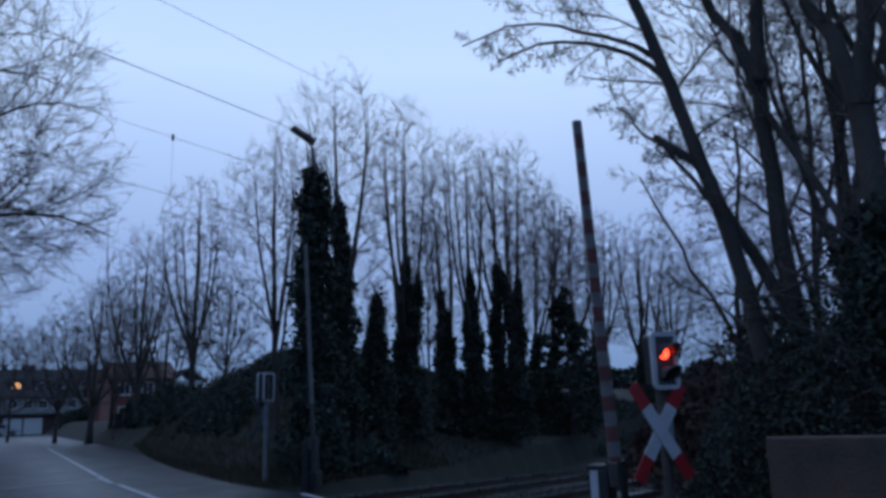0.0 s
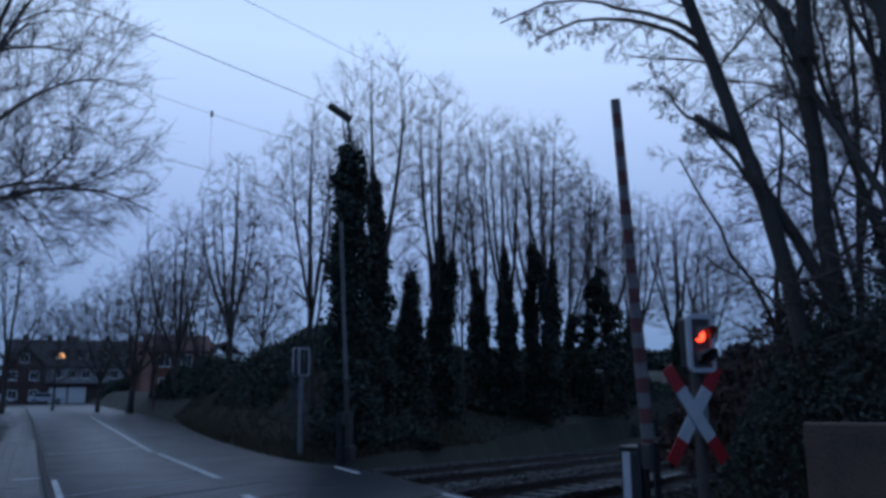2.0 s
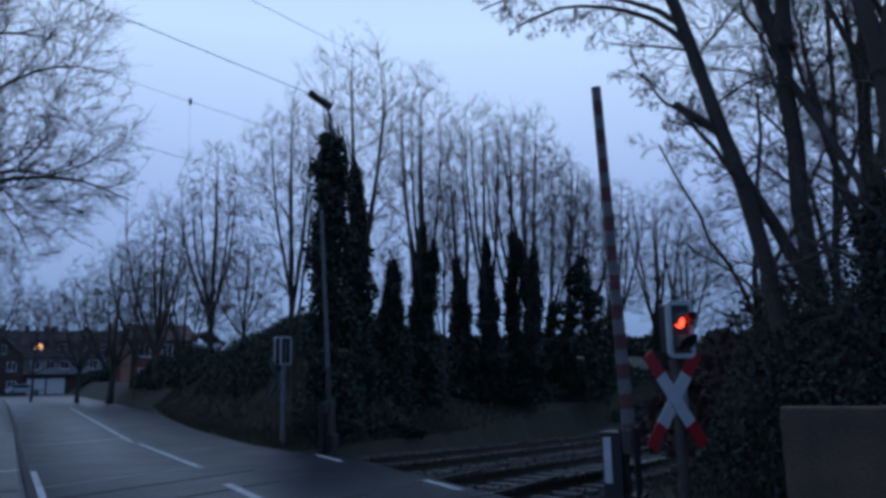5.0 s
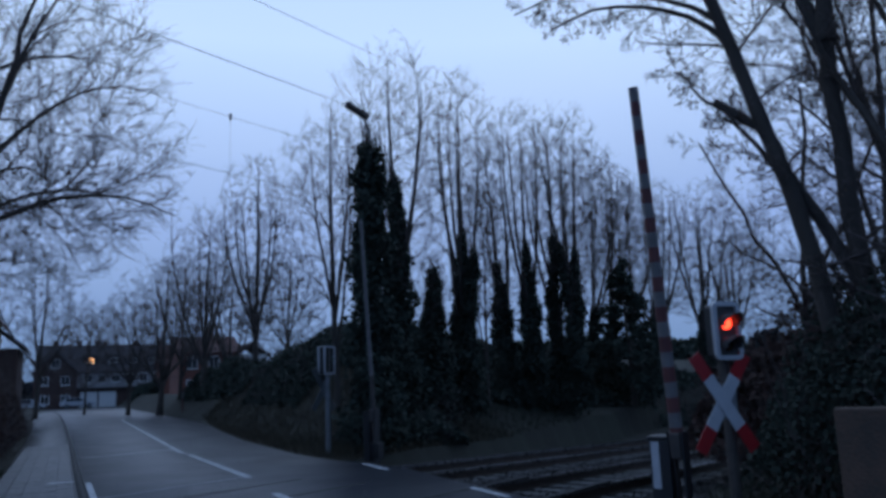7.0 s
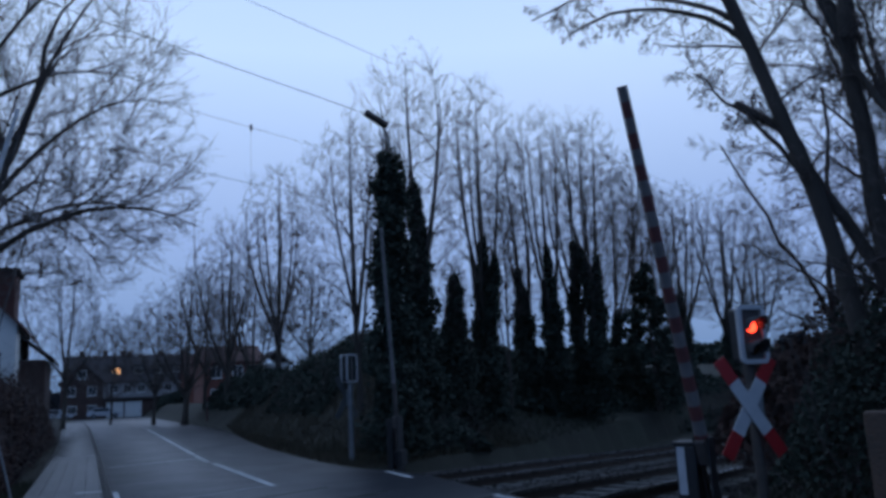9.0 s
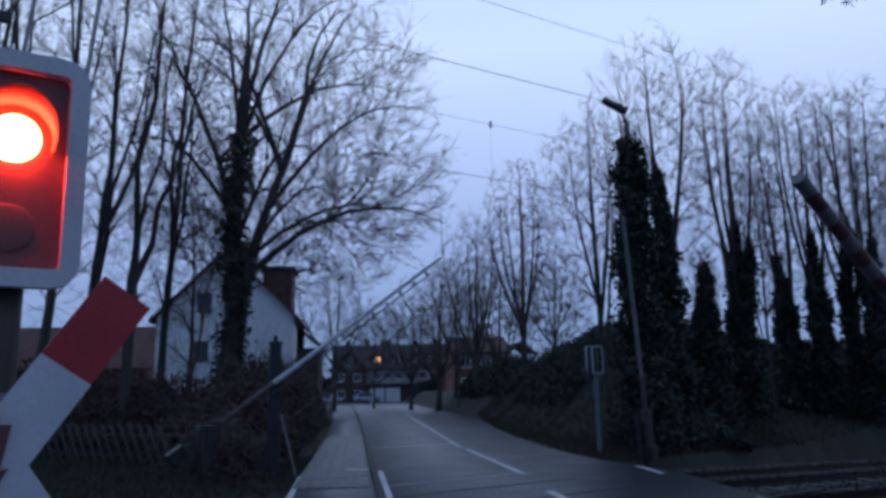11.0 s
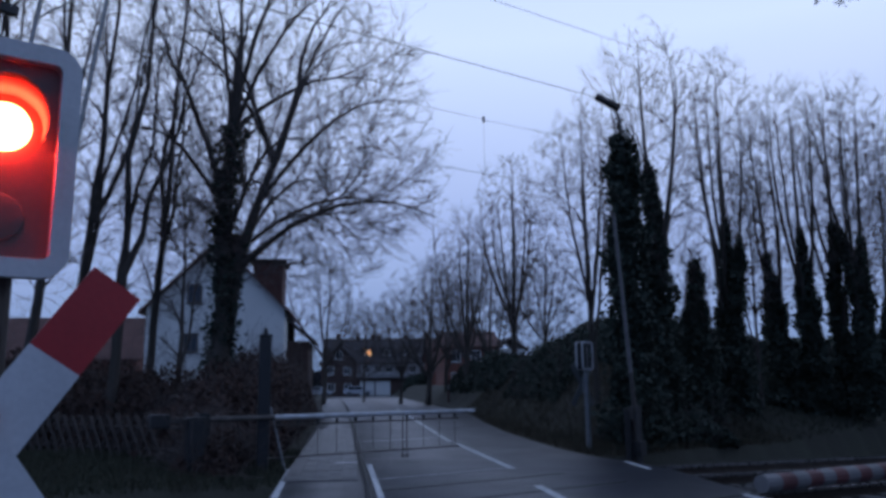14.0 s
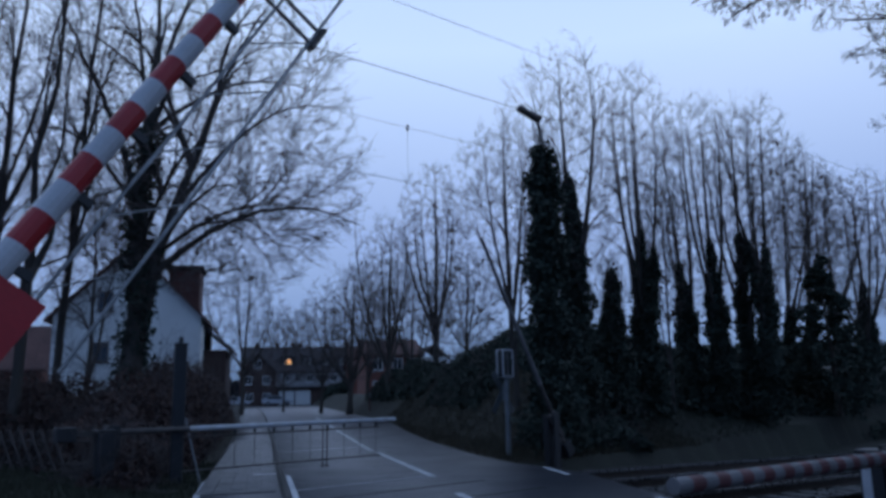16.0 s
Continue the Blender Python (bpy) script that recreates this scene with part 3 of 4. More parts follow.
def signal(m, label, mast_h, cross_z, box_z, lens_on=M_LAMP_ON, back=False, lightning=True, shift=0.0, L=1.2):
    """Two-lamp crossing signal with a St Andrew's cross under it; it faces local -y."""
    top = thing("crossing_signal", m, label, "crossing signal", "signals of the level crossing")
    part("mast", rodded((0, 0.12, -0.3), (0, 0.12, mast_h), 0.065, seg=16), M_MAST if not back else M_GALV, top, smooth=False)
    part("mast_cap", rodded((0, 0.12, mast_h), (0, 0.12, mast_h + 0.03), 0.07, 0.03, 16), M_MAST, top)
    W, H = 0.39, 0.705
    housing = part("housing", plate(rounded(W - 0.05, H - 0.05, 0.05), 0.16, Matrix.Translation((0, 0.02, box_z))), M_BLACK, top)
    # the white rim round the dark field
    bm = bmesh.new()
    o, i = rounded(W, H, 0.075), rounded(W - 0.11, H - 0.11, 0.02)
    vo, vi = [bm.verts.new((x, -0.03, z + box_z)) for x, z in o], [bm.verts.new((x, -0.03, z + box_z)) for x, z in i]
    vb, vc = [bm.verts.new((x, 0.02, z + box_z)) for x, z in o], [bm.verts.new((x, 0.02, z + box_z)) for x, z in i]
    for q in range(len(o)):
        w = (q + 1) % len(o)
        bm.faces.new((vo[q], vo[w], vi[w], vi[q]))
        bm.faces.new((vo[q], vb[q], vb[w], vo[w]))
        bm.faces.new((vi[q], vi[w], vc[w], vc[q]))
        bm.faces.new((vb[q], vc[q], vc[w], vb[w]))
    part("rim", bm, M_WHITE if not back else M_PALE, housing, "white enamelled rim")
    if not back:
        part("field", plate(rounded(W - 0.11, H - 0.11, 0.03), 0.01, Matrix.Translation((0, 0.004, box_z))), M_FIELD, housing)
        for dz, on in ((0.09, True), (-0.18, False)):
            bm = bmesh.new()
            bmesh.ops.create_uvsphere(bm, u_segments=24, v_segments=12, radius=0.072)
            bmesh.ops.transform(bm, matrix=Matrix.Translation((0.0, 0.0, box_z + dz)) @ Matrix.Diagonal((1, 0.6 if on or lens_on is not M_BEAM else 0.05, 1, 1)), verts=bm.verts)
            lens = part("lens", bm, lens_on if on else (M_FIELD if lens_on is M_BEAM else M_LAMP_OFF), housing, "glowing red lamp" if on else "unlit dark lamp", smooth=True)
            if lens_on is M_BEAM and not on:
                continue
            # the hood: a half tube over the lens
            reach = 0.17 if lens_on is M_BEAM else 0.27
            bm = bmesh.new()
            ring = []
            for y, r in ((0.0, 0.106), (-reach, 0.112), (-reach, 0.107), (0.0, 0.101)):
                ring.append([bm.verts.new((r * math.cos(radians(a)), y * (0.45 + 0.55 * max(0, math.sin(radians(a)))), box_z + dz + r * math.sin(radians(a)))) for a in range(-20, 201, 11)])
            for a in range(3):
                for q in range(len(ring[0]) - 1):
                    bm.faces.new((ring[a][q], ring[a][q + 1], ring[a + 1][q + 1], ring[a + 1][q]))
            part("hood", bm, M_HOOD, housing, "dark lamp hood", smooth=True)
    if back:
        bm = bmesh.new()
        vo, vi = [bm.verts.new((x, 0.205, z + box_z)) for x, z in o], [bm.verts.new((x, 0.205, z + box_z)) for x, z in i]
        vb, vc = [bm.verts.new((x, 0.181, z + box_z)) for x, z in o], [bm.verts.new((x, 0.181, z + box_z)) for x, z in i]
        for q in range(len(o)):
            w = (q + 1) % len(o)
            bm.faces.new((vo[q], vi[q], vi[w], vo[w]))
            bm.faces.new((vo[q], vo[w], vb[w], vb[q]))
            bm.faces.new((vi[q], vc[q], vc[w], vi[w]))
            bm.faces.new((vb[q], vb[w], vc[w], vc[q]))
        part("back_rim", bm, M_WHITE, housing, "white rim round the dark back")
    # the cross
    B = 0.165
    cross = part("cross_bracket", boxed(min(-0.05, shift), 0.05, 0.0, 0.07, cross_z - 0.2, cross_z + 0.2), M_GALV, top)
    for q, a in enumerate((56, 124)):
        turn = Matrix.Translation((shift, -0.02 - 0.02 * q, cross_z)) @ Matrix.Rotation(radians(-a), 4, "Y")
        for x0, x1, mt in ((-L / 2, -L / 4 - 0.02, M_RED), (-L / 4 - 0.02, L / 4 + 0.02, M_WHITE), (L / 4 + 0.02, L / 2, M_RED)):
            part("cross_arm", plate([(x0, -B / 2), (x1, -B / 2), (x1, B / 2), (x0, B / 2)], 0.012, turn), mt if not back else M_BACK, top, "" if back else ("red arm end" if mt is M_RED else "white arm"))
    if lightning and not back:
        z = cross_z
        z += 0.085
        pts = [(-0.035, z + 0.10), (0.005, z + 0.10), (0.02, z + 0.03), (0.05, z + 0.03), (0.028, z - 0.09), (0.05, z - 0.085), (0.015, z - 0.15), (-0.015, z - 0.095), (0.006, z - 0.095), (0.012, z - 0.005), (-0.025, z - 0.005)]
        part("lightning_arrow", plate(pts, 0.004, Matrix.Translation((0, -0.048, 0))), M_DIM_RED, top, "red lightning arrow of an electrified line")
    return top


signal(Matrix.Translation(bearing(-23.7, 2.5)) @ pose(0, 0, 0, 0, 0, 27), "tall crossing signal, red lamp glowing, above a red-white cross", 2.45, 1.415, 2.265, M_BEAM)
signal(Matrix.Translation(bearing(46.2, 10.0)) @ pose(0, 0, 0, 0, 0, -8), "crossing signal, red lamp glowing, beside the track under bare trees", 2.35, 1.25, 2.10, lightning=False, shift=-0.16, L=1.34)
signal(Matrix.Translation(bearing(17.2, 19.5)) @ pose(0, 0, 0, 0, 0, 180 + 27), "crossing signal seen from behind with a grey cross back", 2.5, 1.55, 2.25, back=True)

# dark relay post at the far corner
p = bearing(-5.9, 15.6)
rp = thing("relay_post", Matrix.Translation((p.x, p.y, 0)) @ pose(0, 0, 0, 0, 0, 10), "dark steel relay post with a small cap beside the hedge", "post")
part("column", boxed(-0.115, 0.115, -0.1, 0.1, -0.2, 2.55, 0.025), M_BLACK, rp)
part("cap", boxed(-0.13, 0.13, -0.12, 0.12, 2.55, 2.60, 0.015), M_BLACK, rp)
part("knob", rodded((0, 0, 2.60), (0, 0, 2.72), 0.05, 0.035, 10), M_BLACK, rp)
part("strut", rodded((0.12, -0.1, 1.2), (0.42, -0.15, 0.0), 0.02, seg=6), M_GALV, rp)

# ---------------------------------------------------------------- barriers


def barrier(pivot, az, length, label, skirt=0.5, stripes=0.17, r0=0.068, r1=0.045, leg=True, reverse=False, worn_dim=False, butt=0.0):
    """A barrier: a drive box that stands, and its arm, a thing of its own that swings."""
    px, py, pz = pivot
    ground_z = 0.0
    u = Vector((math.sin(radians(az)), math.cos(radians(az)), 0))
    turn = 90 - az
    drive = thing("barrier", Matrix.Translation((px, py, ground_z)) @ pose(0, 0, 0, 0, 0, turn), label, "barrier", "barriers of the level crossing")
    part("cabinet", boxed(-0.36, -0.06, -0.36, -0.12, -0.25, pz + 0.02, 0.03), M_BLACK, drive)
    part("lid", boxed(-0.38, -0.04, -0.38, -0.10, pz + 0.02, pz + 0.06, 0.015), M_BLACK, drive)
    part("edge_plate", boxed(-0.06, -0.05, -0.33, -0.24, 0.35, pz), M_BLACK if reverse else M_WHITE, drive, "white reflective edge plate")
    part("edge_plate", boxed(-0.367, -0.36, -0.33, -0.24, 0.1, pz - 0.2), M_BLACK if reverse else M_WHITE, drive, "white reflective edge plate")
    part("bearing_post", boxed(-0.1, 0.1, -0.09, -0.07, -0.25, pz + 0.12, 0.006), M_BLACK, drive)
    part("bearing_post", boxed(-0.1, 0.1, 0.07, 0.09, -0.25, pz + 0.12, 0.006), M_BLACK, drive)
    arm = part("arm", boxed(-0.16, 0.12, -0.06, 0.06, -0.11, 0.11, 0.02), M_MAST, drive, "swinging arm")
    arm.location.z = pz
    n = int(round(length / stripes))
    # the right-hand arms take the bands with their backlit dimness painted in
    bands = (M_DIM_WHITE, M_DIM_WHITE) if reverse and worn_dim else (M_PALE, M_WHITE) if reverse else ((M_DIM_RED, M_DIM_WHITE) if worn_dim else (M_RED, M_WHITE))
    for i in range(n):
        a, b = length * i / n, length * (i + 1) / n
        ra, rb = r0 + (r1 - r0) * a / length, r0 + (r1 - r0) * b / length
        part("arm_section", rodded((a, 0, 0), (b, 0, 0), ra, rb, 14), M_MAST if a < butt else bands[(n - i) % 2], arm, "dark butt" if a < butt else "white band" if (n - i) % 2 else ("faded grey band" if reverse else "red band"))
    for s in (-0.05, 0.05):
        part("counterweight_bar", boxed(-0.85, -0.1, s - 0.012, s + 0.012, -0.05, 0.05, 0.006), M_MAST, arm)
    part("counterweight", boxed(-0.95, -0.62, -0.12, 0.12, -0.12, 0.12, 0.02), M_BLACK, arm)
    if skirt:
        for zz in ((-0.15, -skirt) if skirt > 0.3 else (-skirt, -0.46)):
            part("skirt_rail", rodded((length * 0.2, 0, zz), (length * 0.93, 0, zz), 0.016 if skirt > 0.3 else 0.010, seg=6), M_MAST if skirt > 0.3 else M_GALV, arm)
        k = int(length / 0.42)
        for i in range(1, k):
            x = 0.42 * i + 0.2
            if x < length * 0.2:
                continue
            part("skirt_clip", boxed(x - 0.02, x + 0.02, -0.018, 0.018, -0.13, -0.05), M_BLACK, arm)
            part("skirt_rod", rodded((x, 0, -0.09), (x + (0.0 if skirt > 0.3 else 0.2), 0, -skirt), 0.006, seg=5), M_MAST, arm)
            if skirt < 0.3:
                part("skirt_rod", rodded((x, 0, -skirt), (x + 0.3, 0, -0.46), 0.005, seg=5), M_GALV, arm)
    if leg:
        x = length * (0.70 if leg is True else leg)
        drop = 0.88 if leg is True else 0.47
        for s in (-0.05, 0.05):
            part("support_leg", rodded((x + s, 0, -0.05), (x + s, 0, -drop), 0.012, seg=6), M_MAST, arm, "hanging support leg")
        part("support_foot", boxed(x - 0.08, x + 0.08, -0.03, 0.03, -drop - 0.03, -drop), M_MAST, arm)
    return arm, pz


ARM_NEAR_R = barrier((6.10, 6.71, 0.86), 240.8, 4.0, "barrier with a red and white striped arm swinging down", skirt=0, leg=False, r0=0.072, r1=0.055, worn_dim=True)
ARM_FAR_L = barrier((-2.6, 14.75, 1.0), 62, 6.2, "barrier with a pale arm closing the far lane", skirt=0.76, reverse=True, butt=1.3, r0=0.054, r1=0.038)
ARM_FAR_R = barrier((6.19, 16.34, 0.97), 238.4, 4.37, "barrier with a slender pale arm beside the ivy trees", skirt=0, leg=False, r0=0.05, r1=0.038, reverse=True, worn_dim=True, butt=0.72)
ARM_NEAR_L = barrier((-1.79, 3.15, 0.95), 62, 6.0, "barrier with a striped arm and a folded skirt", skirt=0.2, leg=0.583)


def motions():
    """The four arms swing: the entry side first, the exit side after."""
    def swing(arm, rows):
        ob, pz = arm
        walk(ob, [(t, pose(0, 0, pz, 0, -a, 0)) for t, a in rows])
    swing(ARM_NEAR_R, [(0, 83), (7.6, 83), (8.0, 82.3), (8.5, 78.1), (9.0, 69.8), (9.5, 61.2), (10.0, 51.4), (10.2, 47.6), (11.0, 33.5), (12.3, 15.5), (12.5, 13), (13.0, 7.5), (13.5, 3.6), (14.0, 1.4), (16.0, 1.4)])
    swing(ARM_FAR_L, [(0, 88), (7.6, 88), (8.0, 87.5), (8.5, 83.5), (9.0, 77.5), (9.5, 69), (10.0, 57), (10.2, 51), (11.0, 35), (12.3, 14.5), (12.5, 12), (13.0, 6.2), (13.5, 1.0), (14.0, 0.0), (14.4, 0), (16.0, 0)])
    swing(ARM_FAR_R, [(0, 86), (13.6, 85.2), (14.0, 84.8), (14.5, 81), (15.0, 74), (15.5, 67.1), (16.0, 59.9)])
    swing(ARM_NEAR_L, [(0, 86), (12.3, 85.1), (13.6, 85.1), (14.0, 83.5), (14.5, 79), (15.0, 71.9), (15.5, 64.6), (16.0, 57.2)])

# ---------------------------------------------------------------- houses


def window(parent, x, y, z, w, h, lit=False, bars=1, frame_mat=M_FRAME):
    """A window in a wall that faces local -y: frame, sill and panes set into a reveal."""
    wob = part("window", boxed(x - w / 2 - 0.05, x + w / 2 + 0.05, y - 0.03, y + 0.05, z - h / 2 - 0.05, z + h / 2 + 0.05), frame_mat, parent)
    part("sill", boxed(x - w / 2 - 0.1, x + w / 2 + 0.1, y - 0.12, y, z - h / 2 - 0.1, z - h / 2 - 0.05), frame_mat, wob)
    for i in range(bars + 1):
        a, b = x - w / 2 + w * i / (bars + 1) + 0.03, x - w / 2 + w * (i + 1) / (bars + 1) - 0.03
        part("pane", boxed(a, b, y - 0.036, y - 0.03, z - h / 2 + 0.03, z + h / 2 - 0.03), M_LIT if lit else M_GLASS, wob, "warmly lit pane" if lit else "")
    return wob


def gable_roof(x0, x1, y0, y1, eave, ridge, over=0.35, t=0.18, ridge_along="y"):
    """Two roof slabs and no ends."""
    bm = bmesh.new()
    if ridge_along == "y":
        xm = (x0 + x1) / 2
        k = (ridge - eave) / (xm - x0)
        prof = [(x0 - over, eave - over * k), (xm, ridge), (x1 + over, eave - over * k), (x1 + over, eave - over * k + t), (xm, ridge + t), (x0 - over, eave - over * k + t)]
        loops = [[bm.verts.new((px, yy, pz)) for px, pz in prof] for yy in (y0 - over, y1 + over)]
    else:
        ym = (y0 + y1) / 2
        k = (ridge - eave) / (ym - y0)
        prof = [(y0 - over, eave - over * k), (ym, ridge), (y1 + over, eave - over * k), (y1 + over, eave - over * k + t), (ym, ridge + t), (y0 - over, eave - over * k + t)]
        loops = [[bm.verts.new((xx, py, pz)) for py, pz in prof] for xx in (x0 - over, x1 + over)]
    for i in range(6):
        j = (i + 1) % 6
        bm.faces.new((loops[0][i], loops[0][j], loops[1][j], loops[1][i]))
    for lp in loops:
        bm.faces.new((lp[0], lp[1], lp[4], lp[5]))
        bm.faces.new((lp[1], lp[2], lp[3], lp[4]))
    return bm


def gable_walls(x0, x1, y0, y1, eave, ridge, ridge_along="y"):
    bm = bmesh.new()
    if ridge_along == "y":
        prof = [(x0, -0.5), (x1, -0.5), (x1, eave), ((x0 + x1) / 2, ridge), (x0, eave)]
        loops = [[bm.verts.new((px, yy, pz)) for px, pz in prof] for yy in (y0, y1)]
    else:
        prof = [(y0, -0.5), (y1, -0.5), (y1, eave), ((y0 + y1) / 2, ridge), (y0, eave)]
        loops = [[bm.verts.new((xx, py, pz)) for py, pz in prof] for xx in (x0, x1)]
    for i in range(5):
        j = (i + 1) % 5
        bm.faces.new((loops[0][i], loops[0][j], loops[1][j], loops[1][i]))
    bm.faces.new(loops[0])
    bm.faces.new(loops[1])
    return bm


# white rendered house behind the hedge
h = thing("white_house", pose(-7.3, 44, 0), "white rendered house with a steep red-tiled roof", "house")
part("wall", gable_walls(-3.75, 3.75, 0, 9, 5.9, 9.6), M_WALLW, h)
part("roof", gable_roof(-3.75, 3.75, 0, 9, 5.9, 9.6), M_ROOFR, h)
d = part("dormer", boxed(1.7, 3.4, 2.2, 5.0, 6.3, 8.9), M_ROOFR, h, "red-tiled dormer")
part("dormer_roof", boxed(1.4, 3.6, 1.95, 5.25, 8.9, 9.05), M_ROOF, d)
part("chimney", boxed(-0.4, 0.3, 5, 5.7, 9.0, 11.0), M_BRICK, h)
for x, z in ((-1.2, 6.7), (-1.3, 4.0)):
    window(h, x, 0, z, 0.7, 0.95, frame_mat=M_FRAMED)
part("annexe", boxed(3.75, 5.0, 2.5, 8.5, -0.5, 4.2), M_BRICKD, h, "low brown annexe")
part("annexe_roof", plate([(3.6, 5.5), (5.4, 4.1), (5.4, 4.25), (3.6, 5.65)], 6.6, Matrix.Translation((0, 2.2, 0))), M_ROOF, h)

# long terrace at the end of the road
h = thing("terraced_house", pose(0, 119, 0), "brown brick terrace with grey roof and one lit window", "house")
part("gable", gable_walls(-3.9, 1.4, -1.0, 6, 4.9, 7.6), M_BRICKD, h)
part("gable_roof", gable_roof(-3.9, 1.4, -1.0, 6, 4.9, 7.6), M_ROOF, h)
part("wall", boxed(1.4, 18, 0, 9, -0.5, 2.55), M_BRICKD, h)
part("upper_wall", boxed(1.4, 18, -0.1, 9, 2.55, 5.0), M_GREYW, h, "pale rendered upper storey")
part("roof", gable_roof(-3.5, 18, 0, 9, 5.0, 8.7, ridge_along="x"), M_ROOF, h)
part("end_wall", gable_walls(-3.5, 1.38, 0.05, 8.95, 4.98, 8.6, "x"), M_BRICKD, h)
for x in (-1.4, 1.6, 4.0, 5.0, 9.2, 12.5):
    part("chimney", boxed(x - 0.35, x + 0.35, 4.2, 4.9, 8.2, 9.5), M_BRICKD, h)
for i, x in enumerate((3.1, 6.0, 8.7, 11.4, 14.1)):
    dm = part("dormer", boxed(x - 0.95, x + 0.95, 0.8, 3.5, 5.6, 7.1), M_ROOF, h)
    part("dormer_roof", boxed(x - 1.1, x + 1.1, 0.65, 3.6, 7.1, 7.22), M_ROOF, dm)
    window(h, x, 0.8, 6.45, 1.0, 0.7, lit=(i == 0))
for x in (2.8, 4.6, 6.4, 8.2, 10.0, 11.8, 13.6, 15.4):
    window(h, x, -0.1, 3.9, 1.0, 1.0)
for x, z in ((-2.6, 3.7), (0.0, 3.7), (-2.4, 1.2), (0.1, 1.2), (-1.3, 6.0)):
    window(h, x, -1.0, z, 1.0, 1.1)
for x in (3.0, 5.4):
    part("garage_door", boxed(x - 1.1, x + 1.1, -0.03, 0.02, -0.02, 2.1), M_FRAME, h, "white garage door")
part("fascia", boxed(1.4, 18, -0.5, -0.1, 2.5, 2.7), M_ROOF, h)

# red brick house behind the bank
h = thing("brick_house", pose(13.4, 84, 0), "red brick house with a red-tiled roof behind the bank", "house")
part("wall", gable_walls(-2.8, 3.2, 0, 9, 5.6, 7.4, "x"), M_BRICK, h)
part("roof", gable_roof(-2.8, 3.2, 0, 9, 5.6, 7.4, ridge_along="x"), M_ROOFR, h)
for x, z in ((-1.6, 4.6), (0.6, 4.6), (2.4, 4.6), (-1.6, 2.2), (1.0, 2.2)):
    window(h, x, 0, z, 1.0, 1.2)
part("annexe", boxed(3.2, 6.4, 1.0, 7, -0.5, 5.4), M_WALLW, h, "white rendered annexe")
part("annexe_roof", gable_roof(3.2, 6.4, 1, 7, 5.4, 6.6), M_ROOF, h)
window(h, 4.6, 1.0, 4.5, 1.8, 0.9)
part("chimney", boxed(0.6, 1.2, 4, 4.6, 7.0, 8.6), M_BRICK, h)
h = thing("brick_house", pose(11.6, 104, 0), "red brick house wing beside the terrace", "house")
part("wall", gable_walls(-0.5, 4.5, 0, 8, 5.0, 7.6, "x"), M_BRICK, h)
part("roof", gable_roof(-0.5, 4.5, 0, 8, 5.0, 7.6, ridge_along="x"), M_ROOFR, h)
h = thing("low_house", Matrix.Translation(bearing(-21, 60)), "low brick house far behind the trees", "house")
part("wall", gable_walls(-7, 7, 0, 9, 3.6, 6.6, "x"), M_BRICK, h)
part("roof", gable_roof(-7, 7, 0, 9, 3.6, 6.6, ridge_along="x"), M_ROOFR, h)
for x in (-4, 0, 4):
    window(h, x, 0, 2.2, 1.1, 1.2)


def car(m, paint, label):
    top = thing("parked_car", m, label, "car", "cars parked before the terrace")
    bm = plate([(-2.1, 0.35), (2.1, 0.35), (2.15, 0.75), (1.2, 0.9), (0.6, 1.4), (-1.3, 1.42), (-1.9, 0.95), (-2.15, 0.9)], 1.7, Matrix.Translation((0, -0.85, 0)))
    bmesh.ops.bevel(bm, geom=bm.edges[:], offset=0.06, segments=2, affect="EDGES")
    body = part("body", bm, paint, top)
    part("side_window", boxed(-1.4, 0.5, -0.87, -0.852, 0.95, 1.32, 0.0), M_GLASS, body)
    for x in (-1.3, 1.35):
        for y in (-0.8, 0.8):
            wh = part("wheel", rodded((x, y - 0.09, 0.32), (x, y + 0.09, 0.32), 0.32, seg=18), M_TYRE, top)
            part("rim", rodded((x, y - 0.1, 0.32), (x, y + 0.1, 0.32), 0.19, seg=12), M_GALV, wh)
    return top


car(pose(-4.3, 112.5, 0, 0, 0, 4), M_CARW, "silver car parked before the terrace")
car(pose(1.6, 113.5, 0, 0, 0, 0), M_CARW, "light car parked before the white garage")
car(pose(-9.5, 111.5, 0, 0, 0, 6), M_CARD, "dark car parked by the road end")

# ---------------------------------------------------------------- overhead line
for tn, zc, zm in ((-1.79, 5.02, 5.85), (1.79, 5.05, 6.0)):
    line_ob = thing("overhead_wire", Matrix(), "dark overhead contact line strung above a track", "overhead wire", "contact lines of the two tracks")
    bm = bmesh.new()
    rod(bm, along(-45, tn, zc), along(60, tn, zc), 0.0045, seg=5)
    part("contact_wire", bm, M_WIRE, line_ob)
    s = np.linspace(-45, 60, 40)
    P = np.array([along(q, tn, zm + 0.0003 * (q - 4) ** 2) for q in s])[None]
    v, f = tubes(P, np.full((1, 40), 0.0034), 5)
    part_of("messenger_wire", raw_mesh("messenger_wire", v, f), M_WIRE, line_ob)
    for s in ((-28, -16, 3.4, 15, 28) if tn > 0 else (-24, -12, 9, 20, 32)):
        part("dropper", rodded(along(s, tn, zc), along(s, tn, zm + 0.0003 * (s - 4) ** 2), 0.002, seg=4), M_WIRE, line_ob)
        part("clamp", rodded(along(s, tn, zm - 0.05), along(s, tn, zm + 0.05), 0.022, seg=8), M_CERAMIC, line_ob)

